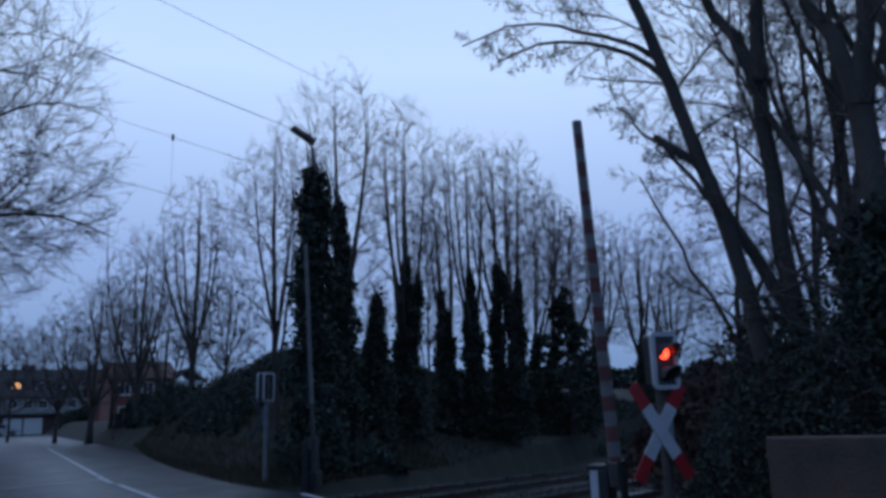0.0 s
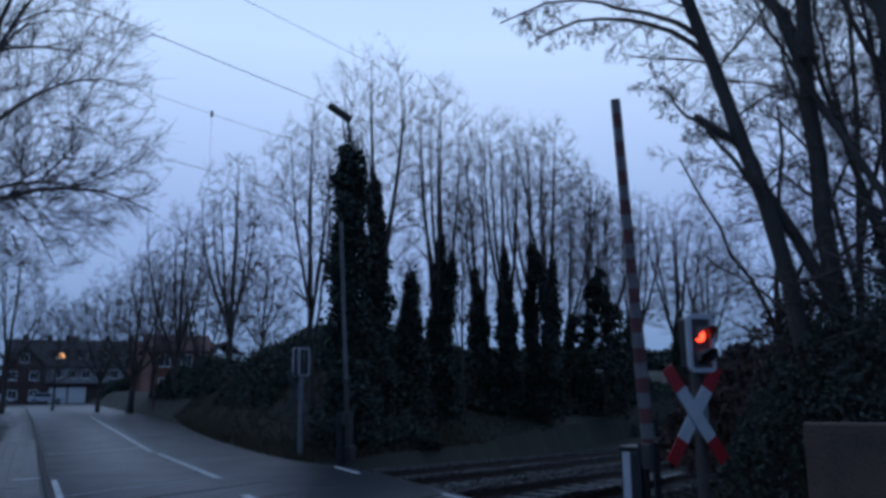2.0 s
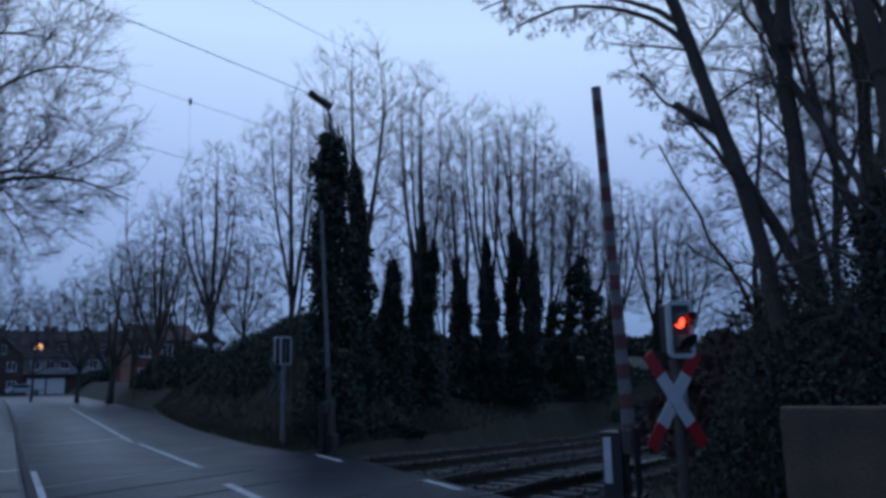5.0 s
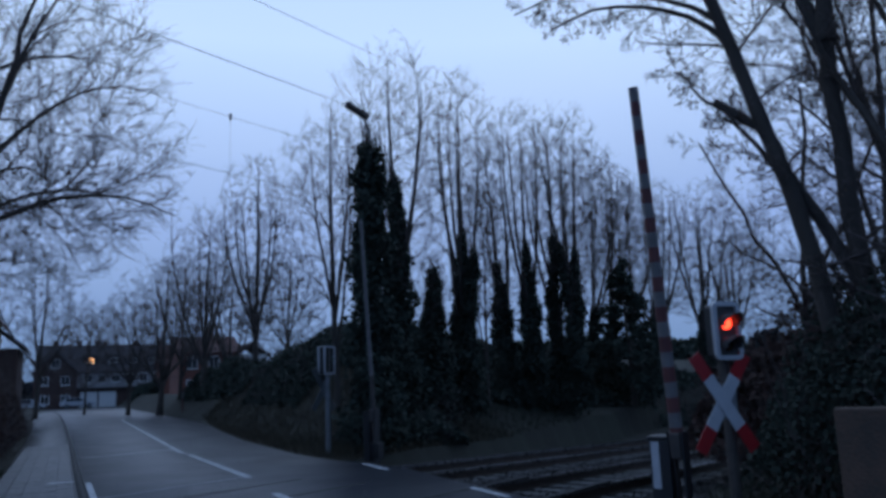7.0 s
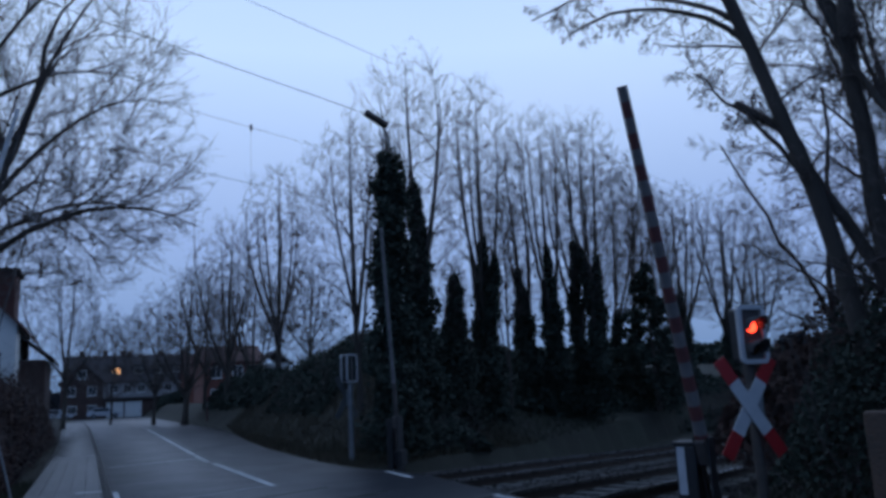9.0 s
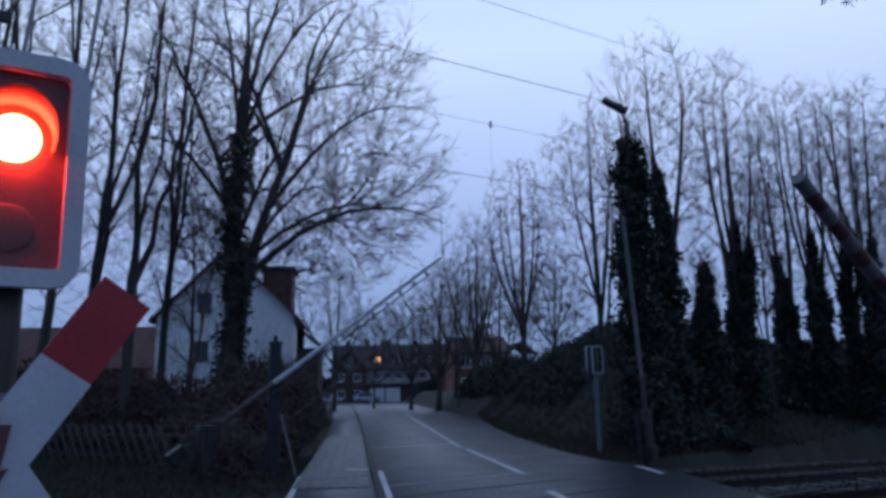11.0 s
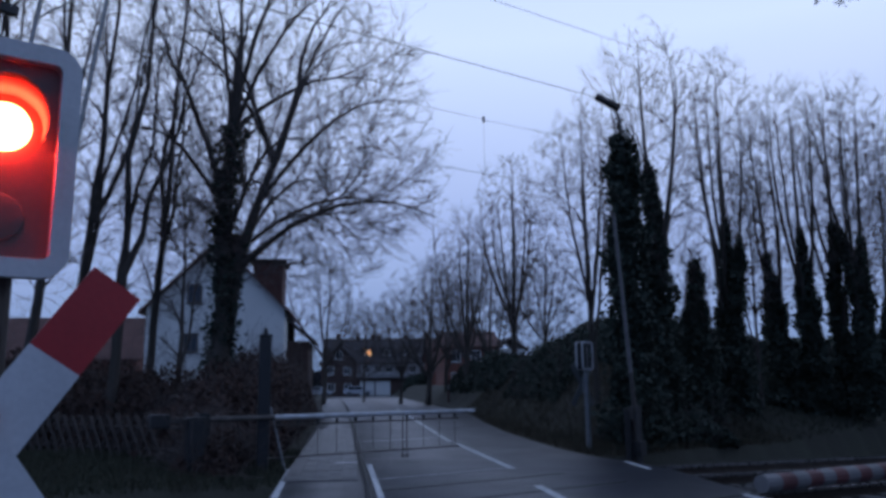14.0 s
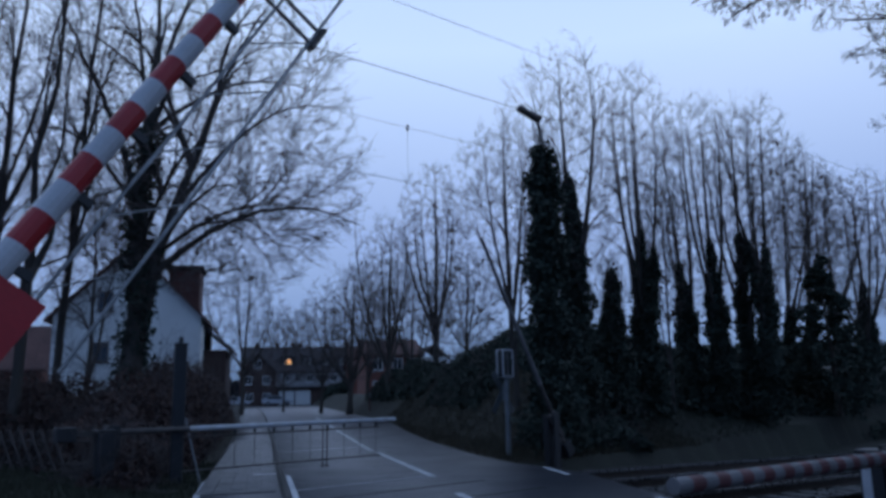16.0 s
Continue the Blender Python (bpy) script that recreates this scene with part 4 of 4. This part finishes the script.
# ---------------------------------------------------------------- street lamp overgrown with ivy
rl = np.random.default_rng(11)
lp = bearing(20.75, 19.0)
lamp = thing("street_lamp", Matrix.Translation((lp.x, lp.y, 0.3)) @ pose(0, 0, 0, 0, 0, -20.75), "old street lamp on a pole wrapped in ivy", "street lamp")
part("pole", rodded((0, 0, -0.6), (0.05, 0, 7.35), 0.11, 0.07, 12), M_GALV, lamp)
bm = bmesh.new()
for a, b in (((0.05, 0, 7.3), (0.03, -0.05, 7.75)), ((0.03, -0.05, 7.75), (-0.12, -0.2, 8.02)), ((-0.12, -0.2, 8.02), (-0.3, -0.35, 8.12))):
    rod(bm, a, b, 0.03, seg=8)
part("bracket", bm, M_GALV, lamp)
bm = bmesh.new()
box(bm, -0.34, 0.34, -0.11, 0.11, -0.07, 0.07, 0.05, Matrix.Translation((-0.27, -0.35, 8.16)) @ pose(0, 0, 0, 0, 28, 20))
part("lamp_head", bm, M_MAST, lamp, "grey lamp head, unlit")
P, R = stem(rl, (0, 0, 0), (0.05, 0, 7.25), 0.1, 0.08)
v, f = join([ivy_on(rl, P, 0.56, 0.26, 1.0, 13000, 0.066), tubes(P[None], np.linspace(0.30, 0.13, 9)[None], 8)])
part_of("ivy", raw_mesh("ivy", v, f), M_IVY, lamp, "dense dark ivy up the pole")

# ---------------------------------------------------------------- trees
# alder row behind the tracks: steep forks, ivy round the lower stems
SPRAY = lv(4, 0.05, 0.95, (14, 36), 0.85, 2, 0.0, 0.0, 0.8, least=0.0036, taper=0.35)


def row_tree(az, d, top_z, seed, lean=0.0, ivy_h=0.0, ivy_r=0.4, forks=3, spread=1.4, r=0.16, label="", z0=0.9, ivies=1, wide=None):
    rng = np.random.default_rng(seed)
    H = top_z - z0
    st = [(-1, (0, 0, -0.4), (lean, 0, H * 0.90), r, 0.012, (0, 0, 0))]
    for i in range(forks):
        a = rng.uniform(0, 6.28)
        q = spread * rng.uniform(0.45, 0.95)
        st.append((0, rng.uniform(0.18, 0.42), (lean + q * math.cos(a), q * math.sin(a), H * rng.uniform(0.72, 0.93)), r * 0.5, 0.012, (0.2 * math.cos(a), 0.2 * math.sin(a), 0)))
    iv = []
    if ivy_h:
        iv.append((0, ivy_r * 1.15, 0.09, min(0.95, (ivy_h - z0) / (H * 0.93)), int(9500 * ivy_r / 0.5)))
        for j in range(1, ivies):
            iv.append((j, ivy_r * 0.7, 0.08, 0.4, 3000))
    p = bearing(az, d)
    return tree("alder_tree", (p.x, p.y, z0), seed, st, [SPRAY], label or ("bare alder with ivy-wrapped trunk behind the tracks" if ivy_h else "slender bare alder behind the tracks"), iv, group="row of bare trees behind the tracks", turn=-az, env=(lean, 0, H * 0.66, wide or spread * 1.1, wide or spread * 1.1, H * 0.34, H * 0.38), fill=dict(counts=(int(22 + 10 * spread), int(120 + 60 * spread), int(360 + 260 * spread)), arch=0.0, crook=0.10))


row_tree(22.9, 22.5, 12.3, 101, -0.2, 8.0, 0.48, 5, 1.7, 0.2, ivies=1, label="tall bare alder thickly wrapped in dark ivy", wide=2.1)
row_tree(18.2, 26, 11.2, 102, -0.3, 0, 0, 5, 1.5, 0.13, wide=2.1)
row_tree(25.1, 24.5, 5.8, 103, 0.1, 5.2, 0.50, 1, 0.5, 0.1, label="short ivy-covered stump beside the tall alder")
row_tree(27.4, 26, 12.7, 104, 0.1, 6.9, 0.46, 5, 1.3, 0.17, ivies=2, wide=1.6)
row_tree(29.2, 27, 9.5, 105, 0, 0, 0, 2, 0.6, 0.06, wide=0.9)
row_tree(30.7, 28, 11.3, 106, -0.5, 6.0, 0.42, 4, 1.2, 0.15, wide=1.4)
row_tree(32.5, 28, 12.0, 107, -0.1, 6.7, 0.40, 4, 1.2, 0.16, wide=1.4)
row_tree(34.2, 28.5, 12.1, 108, 0.1, 7.0, 0.30, 4, 1.2, 0.14, wide=1.3)
row_tree(35.5, 28, 11.7, 109, 0.5, 6.4, 0.36, 4, 1.3, 0.15, ivies=2, wide=1.4)
row_tree(36.8, 32, 11.4, 110, 0.5, 4.5, 0.3, 4, 1.4, 0.11, wide=1.6)
row_tree(38.2, 33, 10.8, 111, 0.4, 4.4, 0.3, 4, 1.5, 0.12, wide=1.7)
row_tree(39.8, 36, 10.6, 112, 0.2, 0, 0, 4, 1.8, 0.12, wide=2.0)
row_tree(41.6, 38, 11.2, 113, 0, 6.0, 0.45, 5, 2.2, 0.17, wide=2.4)
row_tree(44.6, 40, 11.2, 114, 0.4, 5.2, 0.45, 5, 2.4, 0.17, wide=2.7)
row_tree(46.6, 42, 9.6, 115, 0.4, 3.6, 0.45, 5, 2.4, 0.15, wide=2.6)

# spruce
rs = np.random.default_rng(31)
p = bearing(39.6, 31)
sp = thing("spruce_tree", Matrix.Translation((p.x, p.y, 0.9)), "dark green spruce among the bare trees", "conifer")
P, R = stem(rs, (0, 0, -0.4), (0, 0, 5.2), 0.12, 0.01)
v, f = tubes(P[None], R[None], 7)
part_of("trunk", raw_mesh("trunk", v, f), M_BARK, sp)
Q, S = sprout(rs, P[None], R[None], 80, 0.06, 1.0, (75, 105), 0.34, 5, -0.2, 0.04, 0.3, taper=0.9)
Q2, S2 = sprout(rs, Q, S, 8, 0.1, 1.0, (30, 60), 0.35, 3, -0.1, 0.08)
c = Q2.reshape(-1, 3)
v, f = join([tubes(Q, S, 3), tubes(Q2, S2, 3), leaves(rs, c[rs.integers(0, len(c), 9000)] + rs.normal(size=(9000, 3)) * 0.05, 0.07)])
part_of("crown", raw_mesh("crown", v, f), M_CONIFER, sp)

# round-crowned trees along the far road
FAR_SPRAY = lv(4, 0.05, 0.95, (14, 38), 0.85, 2, 0.0, 0.0, 0.8, least=0.0075)


def far_tree(az, d, top_z, seed, forks, spread, r, z0=0.0, fork_at=0.3, label="bare round-crowned tree beside the far road"):
    rng = np.random.default_rng(seed)
    H = top_z - z0
    st = [(-1, (0, 0, -0.4), (0.1 * spread, 0, H * 0.9), r, 0.03, (0, 0, 0))]
    for i in range(forks):
        a = 6.28 * (i + rng.uniform(0, 0.6)) / forks
        q = spread * rng.uniform(0.5, 1.0)
        st.append((0, fork_at * rng.uniform(0.8, 1.3), (q * math.cos(a), q * math.sin(a), H * rng.uniform(0.65, 0.95)), r * 0.5, 0.015, (0.25 * q * math.cos(a), 0.25 * q * math.sin(a), 0)))
    p = bearing(az, d)
    return tree("roadside_tree", (p.x, p.y, z0), seed, st, [FAR_SPRAY], label, group="bare trees along the far road", turn=-az, env=(0, 0, H * 0.62, spread * 1.1, spread * 1.1, H * 0.38, H * 0.42), fill=dict(counts=(42, 230, 800), arch=0.0, crook=0.14, least=0.009))


far_tree(12.2, 46, 15.7, 201, 6, 2.2, 0.24, 1.2, 0.30)
far_tree(14.4, 44, 9.5, 202, 4, 2.2, 0.11, 1.2, 0.4)
far_tree(8.7, 54, 14.2, 203, 6, 2.7, 0.22, 0.8, 0.25)
far_tree(5.9, 60, 11.6, 204, 6, 3.4, 0.26, 0, 0.24)
far_tree(3.9, 66, 9.6, 205, 5, 2.8, 0.18, 0, 0.25)
far_tree(10.4, 62, 12.0, 208, 5, 3.0, 0.2, 0.5, 0.25)
far_tree(7.2, 64, 12.4, 209, 5, 3.0, 0.2, 0.3, 0.28)
far_tree(-1.7, 66, 12.2, 206, 5, 3.6, 0.2, 0, 0.3, "bare tree beside the white house")
far_tree(1.2, 74, 9.8, 207, 2, 3.0, 0.12, 0, 0.45, "thin leaning bare tree before the terrace")

# the big ivy-clad tree at the footway, with long hanging sprays
HANG = lv(6, 0.05, 0.95, (10, 32), 0.90, 3, -0.10, 0.03, 0.75, least=0.0048, taper=0.35)
p = bearing(-9.5, 23)
LIME = (1.8, 0.0, 7.9, 4.9, 4.7, 7.6, 3.5)
limbs = [
    (-1, (-0.1, 0, -0.4), (0.5, 0, 9.4), 0.36, 0.17, (0.1, 0, 0)),
    (-1, (0.15, 0.1, -0.4), (1.9, -0.4, 8.6), 0.25, 0.11, (-0.45, 0, 0)),
    (0, 0.98, (0.3, 0.4, 14.6), 0.16, 0.02, (0, 0, 0)),
    (0, 0.92, (2.0, -0.6, 14.8), 0.13, 0.02, (-0.2, 0, 0.4)),
    (1, 0.97, (3.0, -1.0, 13.2), 0.11, 0.02, (0, 0, 0.5)),
    (1, 0.60, (6.3, -0.8, 6.6), 0.12, 0.015, (0, 0, 1.1)),
    (0, 0.75, (-2.0, 0.6, 12.6), 0.12, 0.02, (0, 0, 0.5)),
]
rb = np.random.default_rng(55)
for i in range(15):
    el, az = radians(-14 + 5.6 * i), 2.4 * i + rb.uniform(-0.3, 0.3)
    reach = 0.93 * math.cos(el)
    tip = (LIME[0] + LIME[3] * reach * math.cos(az), LIME[4] * reach * math.sin(az), LIME[2] + (LIME[5] if el > 0 else LIME[6]) * 0.93 * math.sin(el))
    limbs.append((i % 2, min(max((tip[2] - 1.8) / 9.6, 0.5), 0.97), tip, 0.085, 0.012, (0, 0, rb.uniform(0.7, 1.2))))
tree("lime_tree", (p.x, p.y, 0), 301, limbs, [HANG], "large bare lime tree with an ivy-clad trunk and long drooping sprays",
    [(0, 0.36, 0.34, 0.98, 3600), (1, 0.24, 0.14, 0.7, 1200)], group="trees by the footway", turn=9.5, bare=1, wob=0.09, env=LIME, fill=dict(counts=(110, 700, 2700), arch=0.10, crook=0.08, least=0.006))

# slender trees left of it
for q, (az, d, lean, H, r, k, sd) in enumerate(((-13.6, 19, 0.7, 13.5, 0.12, 2, 311), (-16.2, 17, 1.2, 13.0, 0.13, 2, 312), (-18.8, 18, 0.8, 13.5, 0.12, 3, 313), (-21.5, 16.5, 0.6, 13, 0.13, 2, 314), (-24.8, 17.5, 0.3, 13, 0.12, 3, 315), (-11.9, 24, -0.2, 8.5, 0.10, 1, 316), (-28.5, 17, 0.2, 13, 0.15, 3, 317))):
    d, H, r, lean = d * 1.32, H * 1.25, r * 1.3, lean * 1.3
    p = bearing(az, d)
    st = [(-1, (0, 0, -0.4), (lean * 0.5, 0, H), r, 0.015, (-0.3 + 0.15 * q, 0, 0))]
    rg = np.random.default_rng(sd + 50)
    for i in range(k):
        st.append((0, rg.uniform(0.12, 0.4), (lean * 0.5 + rg.uniform(-1.5, 1.6), rg.uniform(-1, 1), H * rg.uniform(0.7, 1)), r * 0.6, 0.012, (0.25 * rg.uniform(-1, 1), 0, 0)))
    tree("young_tree", (p.x, p.y, 0), sd, st, [SPRAY], "slender bare tree behind the lattice fence", group="slender trees behind the fence", turn=-az, wob=0.16, env=(lean * 0.5, 0, H * 0.66, 2.0, 2.0, H * 0.38, H * 0.46), fill=dict(counts=(40, 220, 560), arch=0.02, crook=0.16))

# the near trees on the other side, trunks crowded over an ivy bank
p = bearing(54, 11.5)
NR1 = lv(12, 0.22, 1.0, (35, 78), 0.30, 6, 0.06, 0.10, 0.22)
NR2 = lv(8, 0.12, 1.0, (28, 62), 0.5, 4, 0.03, 0.10, 0.5)
NR3 = lv(5, 0.10, 1.0, (28, 60), 0.54, 3, 0.0, 0.10, 0.6, least=0.005)
NR4 = lv(2, 0.15, 1.0, (26, 56), 0.64, 2, 0.0, 0.0, 0.75, least=0.004)
tree("oak_tree", (p.x, p.y, -0.1), 401, [
    (-1, (0.1, 0, -0.2), (-1.75, -0.3, 8.6), 0.15, 0.085, (0.33, 0, 0)),
    (0, 0.76, (-3.5, -0.6, 7.0), 0.05, 0.015, (0, 0, 0.5)),
    (0, 0.80, (-4.4, -0.2, 7.9), 0.045, 0.012, (0, 0, 0.5)),
    (0, 0.5, (-1.9, 0.4, 6.4), 0.045, 0.012, (0, 0, 0.2)),
    (0, 0.98, (-3.2, 0, 11.5), 0.08, 0.02, (0, 0, 0)),
    (-1, (0.4, 0.4, -0.2), (-0.05, 0.3, 6.4), 0.17, 0.11, (0, 0, 0)),
    (5, 0.97, (-1.2, 0.4, 9.8), 0.12, 0.04, (0, 0, 0)),
    (5, 0.97, (0.3, 0.6, 10.4), 0.13, 0.04, (0, 0, 0)),
    (5, 0.45, (-1.25, 0, 5.6), 0.10, 0.07, (0, 0, 0.3)),
], [NR1, NR2, NR3, NR4], "crooked bare oak with a leaning trunk and a few withered leaves", dead=700, group="near trees by the track", wob=0.10, turn=-54)
p = bearing(60, 11.0)
tree("oak_tree", (p.x, p.y, -0.1), 402, [
    (-1, (0.3, 0, -0.2), (0.1, 0, 5.6), 0.23, 0.16, (0, 0, 0)),
    (0, 0.97, (-1.0, 0.2, 9.8), 0.14, 0.04, (0, 0, 0)),
    (0, 0.97, (0.9, 0.2, 9.8), 0.15, 0.04, (0, 0, 0)),
    (0, 0.6, (1.9, 0, 8.0), 0.1, 0.03, (0, 0, 0)),
    (0, 0.4, (-1.5, 0.8, 7.2), 0.08, 0.03, (0, 0, 0)),
], [NR1, NR2, NR3, NR4], "dark bare oak over the concrete wall", ivy=[(0, 0.55, 0.35, 0.7, 5000)], dead=500, group="near trees by the track", wob=0.10, turn=-60)
p = bearing(51, 17)
tree("young_tree", (p.x, p.y, 0), 403, [
    (-1, (0, 0, -0.2), (0.3, 0, 7.5), 0.10, 0.03, (0, 0, 0)),
    (0, 0.3, (-1.8, 0, 6.5), 0.06, 0.02, (0, 0, 0)),
    (0, 0.4, (1.8, 0, 7.0), 0.06, 0.02, (0, 0, 0)),
], [NR1, NR2, NR3, NR4], "bushy bare tree behind the oaks", dead=700, group="near trees by the track", wob=0.10, turn=-51)

for az, d, lean, H, r, sd in ((57, 14.5, 0.5, 9.5, 0.11, 404), (62, 13, 0.4, 9.5, 0.15, 405), (66, 11.5, 0.1, 9.0, 0.15, 406), (55.5, 18, 0.6, 10, 0.11, 407)):
    p = bearing(az, d)
    tree("oak_tree", (p.x, p.y, -0.1), sd, [
        (-1, (0, 0, -0.2), (lean, 0, H), r, 0.04, (0.1, 0, 0)),
        (0, 0.35, (lean - 1.5, 0.3, H * 0.92), r * 0.6, 0.03, (0, 0, 0.2)),
        (0, 0.45, (lean + 1.4, -0.3, H * 0.95), r * 0.6, 0.03, (0, 0, 0.2)),
        (0, 0.6, (lean - 0.4, 0.8, H * 1.1), r * 0.5, 0.03, (0, 0, 0)),
    ], [NR1, NR2, NR3, NR4], "dark bare oak among crowded trunks by the track", dead=500, group="near trees by the track", wob=0.10, turn=-az)

p = bearing(58, 16)
tree("oak_tree", (p.x, p.y, -0.1), 408, [
    (-1, (0, 0, -0.2), (0.2, 0, 9.4), 0.14, 0.03, (0.1, 0, 0)),
    (0, 0.45, (-1.8, 0.3, 9.6), 0.08, 0.02, (0, 0, 0.2)),
    (0, 0.5, (1.8, -0.3, 9.6), 0.08, 0.02, (0, 0, 0.2)),
], [SPRAY], "tall bare oak behind the near trunks", group="near trees by the track", wob=0.10, turn=-58, env=(0, 0, 8.6, 3.6, 3.0, 3.2, 2.4), fill=dict(counts=(60, 320, 1300), arch=0.0, crook=0.24))

# ---------------------------------------------------------------- hedges and thickets
rh = np.random.default_rng(77)
hz = height
thicket("bramble_thicket", rh, 7.6, 17, 28, 38, 1.9, 700, 45000, M_IVY, "dark bramble thicket on top of the grassy bank", base=hz, size=0.065)
thicket("ivy_thicket", rh, 9.5, 34, 24.0, 31, 0.8, 500, 40000, M_IVY, "dark ivy undergrowth below the row of trees", base=hz, size=0.07)
thicket("ivy_thicket", rh, 6.9, 9.8, 18.6, 21.6, 1.1, 150, 11000, M_IVY, "dark ivy undergrowth round the lamp pole", base=hz, size=0.065)
thicket("garden_hedge", rh, 7.9, 10.0, 40, 64, 1.8, 150, 9000, M_IVY, "dark clipped hedge along the far road", base=hz, size=0.12)
thicket("garden_hedge", rh, 7.4, 18, 105, 109, 2.3, 100, 7000, M_IVY, "dark hedge before the terrace", base=hz, size=0.2)
thicket("field_hedge", rh, 14, 60, 44, 50, 1.9, 200, 20000, M_IVY, "long dark hedge in the distance behind the trees", base=hz, size=0.25)
thicket("brown_hedge", rh, -4.6, -1.45, 17.5, 40, 3.1, 1500, 30000, M_HEDGE, "brown leafless hedge along the footway", size=0.06)
thicket("brown_hedge", rh, -14, -3.4, 20.5, 28, 2.9, 1500, 30000, M_HEDGE, "overgrown brown shrubs behind the lattice fence", size=0.06)
thicket("brown_hedge", rh, -3.1, -2.0, 14.2, 17.2, 0.95, 260, 5000, M_HEDGE, "low brown brambles beside the barrier", size=0.07)
thicket("ivy_bank", rh, 8.2, 13.5, 2.0, 8.0, 4.2, 400, 75000, M_IVY, "tall dark ivy-grown bushes behind the concrete wall", size=0.034)
thicket("track_shrub", rh, 10.5, 16, 9.0, 11.5, 3.4, 500, 9000, M_HEDGE, "dark shrubs beside the track", size=0.08)

# ---------------------------------------------------------------- concrete wall
wl_p = bearing(52.2, 8.0)
cw = thing("concrete_wall", Matrix.Translation((wl_p.x, wl_p.y, 0)) @ pose(0, 0, 0, 0, 0, -56), "stained brown concrete wall beside the crossing", "wall")
for i in range(3):
    part("wall_block", boxed(1.3 * i + 0.01, 1.3 * i + 1.29, 0, 0.3, -0.4, 1.24, 0.02), M_CONC, cw)

# ---------------------------------------------------------------- lattice fence
a, b = Vector((-8.4, 20.4, 0.05)), Vector((-3.4, 16.9, 0.05))
u = (b - a).normalized()
fence = thing("lattice_fence", Matrix.Translation(a) @ pose(0, 0, 0, 0, 0, math.degrees(math.atan2(u.y, u.x))), "weathered wooden lattice fence along the verge", "fence")
FL = (b - a).length
for z in (0.25, 0.7):
    part("fence_rail", rodded((0, 0.03, z), (FL, 0.03, z), 0.03, seg=8), M_WOOD, fence)
sl0, sl1 = rodded((0, 0, 0.08), (0.5, 0, 0.92), 0.03, seg=6), rodded((0.5, -0.045, 0.08), (0, -0.045, 0.92), 0.03, seg=6)
m0, m1 = part("slat", sl0, M_WOOD, fence), part("slat", sl1, M_WOOD, fence)
for i in range(1, int((FL - 0.5) / 0.30)):
    for q in (m0, m1):
        o = new("slat", q.data)
        o.parent, o.location.x = fence, 0.30 * i
for i in range(4):
    part("fence_post", rodded((FL * i / 3, 0.08, -0.2), (FL * i / 3, 0.08, 1.0), 0.05, seg=8), M_WOOD, fence)

# ---------------------------------------------------------------- marker posts
mp_ob = thing("marker_post", pose(7.15, 55, 0), "thin red and white marker post beside the far road", "marker post")
part("post", boxed(-0.045, 0.045, -0.03, 0.03, -0.3, 2.0, 0.012), M_DIM_RED, mp_ob)
part("band", boxed(-0.048, 0.048, -0.033, 0.033, 1.2, 1.6), M_DIM_WHITE, mp_ob, "white band")


# ---------------------------------------------------------------- grass
def grass(name, rng, n, xa, xb, ya, yb, hgt, material, label, ok):
    x, y = rng.uniform(xa, xb, n), rng.uniform(ya, yb, n)
    k = ok(x, y)
    x, y = x[k], y[k]
    n = len(x)
    a = rng.uniform(0, 6.28, n)
    w, hh = 0.012, hgt * rng.uniform(0.5, 1.3, n)
    z = height(x, y)
    lx, ly = rng.normal(size=n) * 0.5 * hh, rng.normal(size=n) * 0.5 * hh
    c, s = np.cos(a) * w, np.sin(a) * w
    V = np.stack([np.stack([x - c, y - s, z - 0.02], 1), np.stack([x + c, y + s, z - 0.02], 1), np.stack([x + lx + c * 0.2, y + ly + s * 0.2, z + hh], 1), np.stack([x + lx - c * 0.2, y + ly - s * 0.2, z + hh], 1)], 1)
    ob = part_of(name, raw_mesh(name, V.reshape(-1, 3), np.arange(4 * n).reshape(-1, 4)), material)
    tagged(ob, label, "grass", kind="stuff")


grass("verge_grass", rh, 26000, -9, -1.15, 9.5, 20, 0.14, M_GRASS, "short green verge grass beside the footway", lambda x, y: np.abs(across(x, y)) > 4.3)
grass("bank_grass", rh, 42000, 5.4, 12, 17, 45, 0.16, M_DRY, "dry pale grass on the bank beside the road", lambda x, y: (across(x, y) > 4.4) & (x > np.interp(y, road_y, road_r) + 0.1))
grass("track_grass", rh, 20000, 5.9, 16, 5, 24, 0.15, M_GRASS, "rough grass beside the tracks", lambda x, y: (np.abs(across(x, y)) > 4.4) & (x > np.interp(y, road_y, road_r) + 0.1))

# ---------------------------------------------------------------- far woods on the horizon
rw = np.random.default_rng(91)
k = 9000
az = np.radians(rw.uniform(-75, 100, k))
dd = rw.uniform(230, 260, k)
zz = rw.random(k) ** 0.6 * (9 + 3 * np.sin(az * 23) + 2 * np.sin(az * 61))
v, f = leaves(rw, np.stack([dd * np.sin(az), dd * np.cos(az), zz], axis=1), 2.0)
tagged(part_of("far_woods", raw_mesh("far_woods", v, f), M_FAR), "dark woods on the horizon", "woods", kind="stuff")

# ---------------------------------------------------------------- footway pavers
pv = boxed(-0.124, 0.124, -0.124, 0.124, -0.03, 0.028, 0.006)
p0 = part("paver", pv, M_PAVER, pavement)
p0.location = (-0.95, 13.6, 0)
for i in range(60):
    for j in range(5):
        if i or j:
            o = new("paver", p0.data)
            o.parent, o.location = pavement, (-0.95 + 0.256 * j + 0.0, 13.6 + 0.256 * i, random.uniform(-0.003, 0.003))

motions()
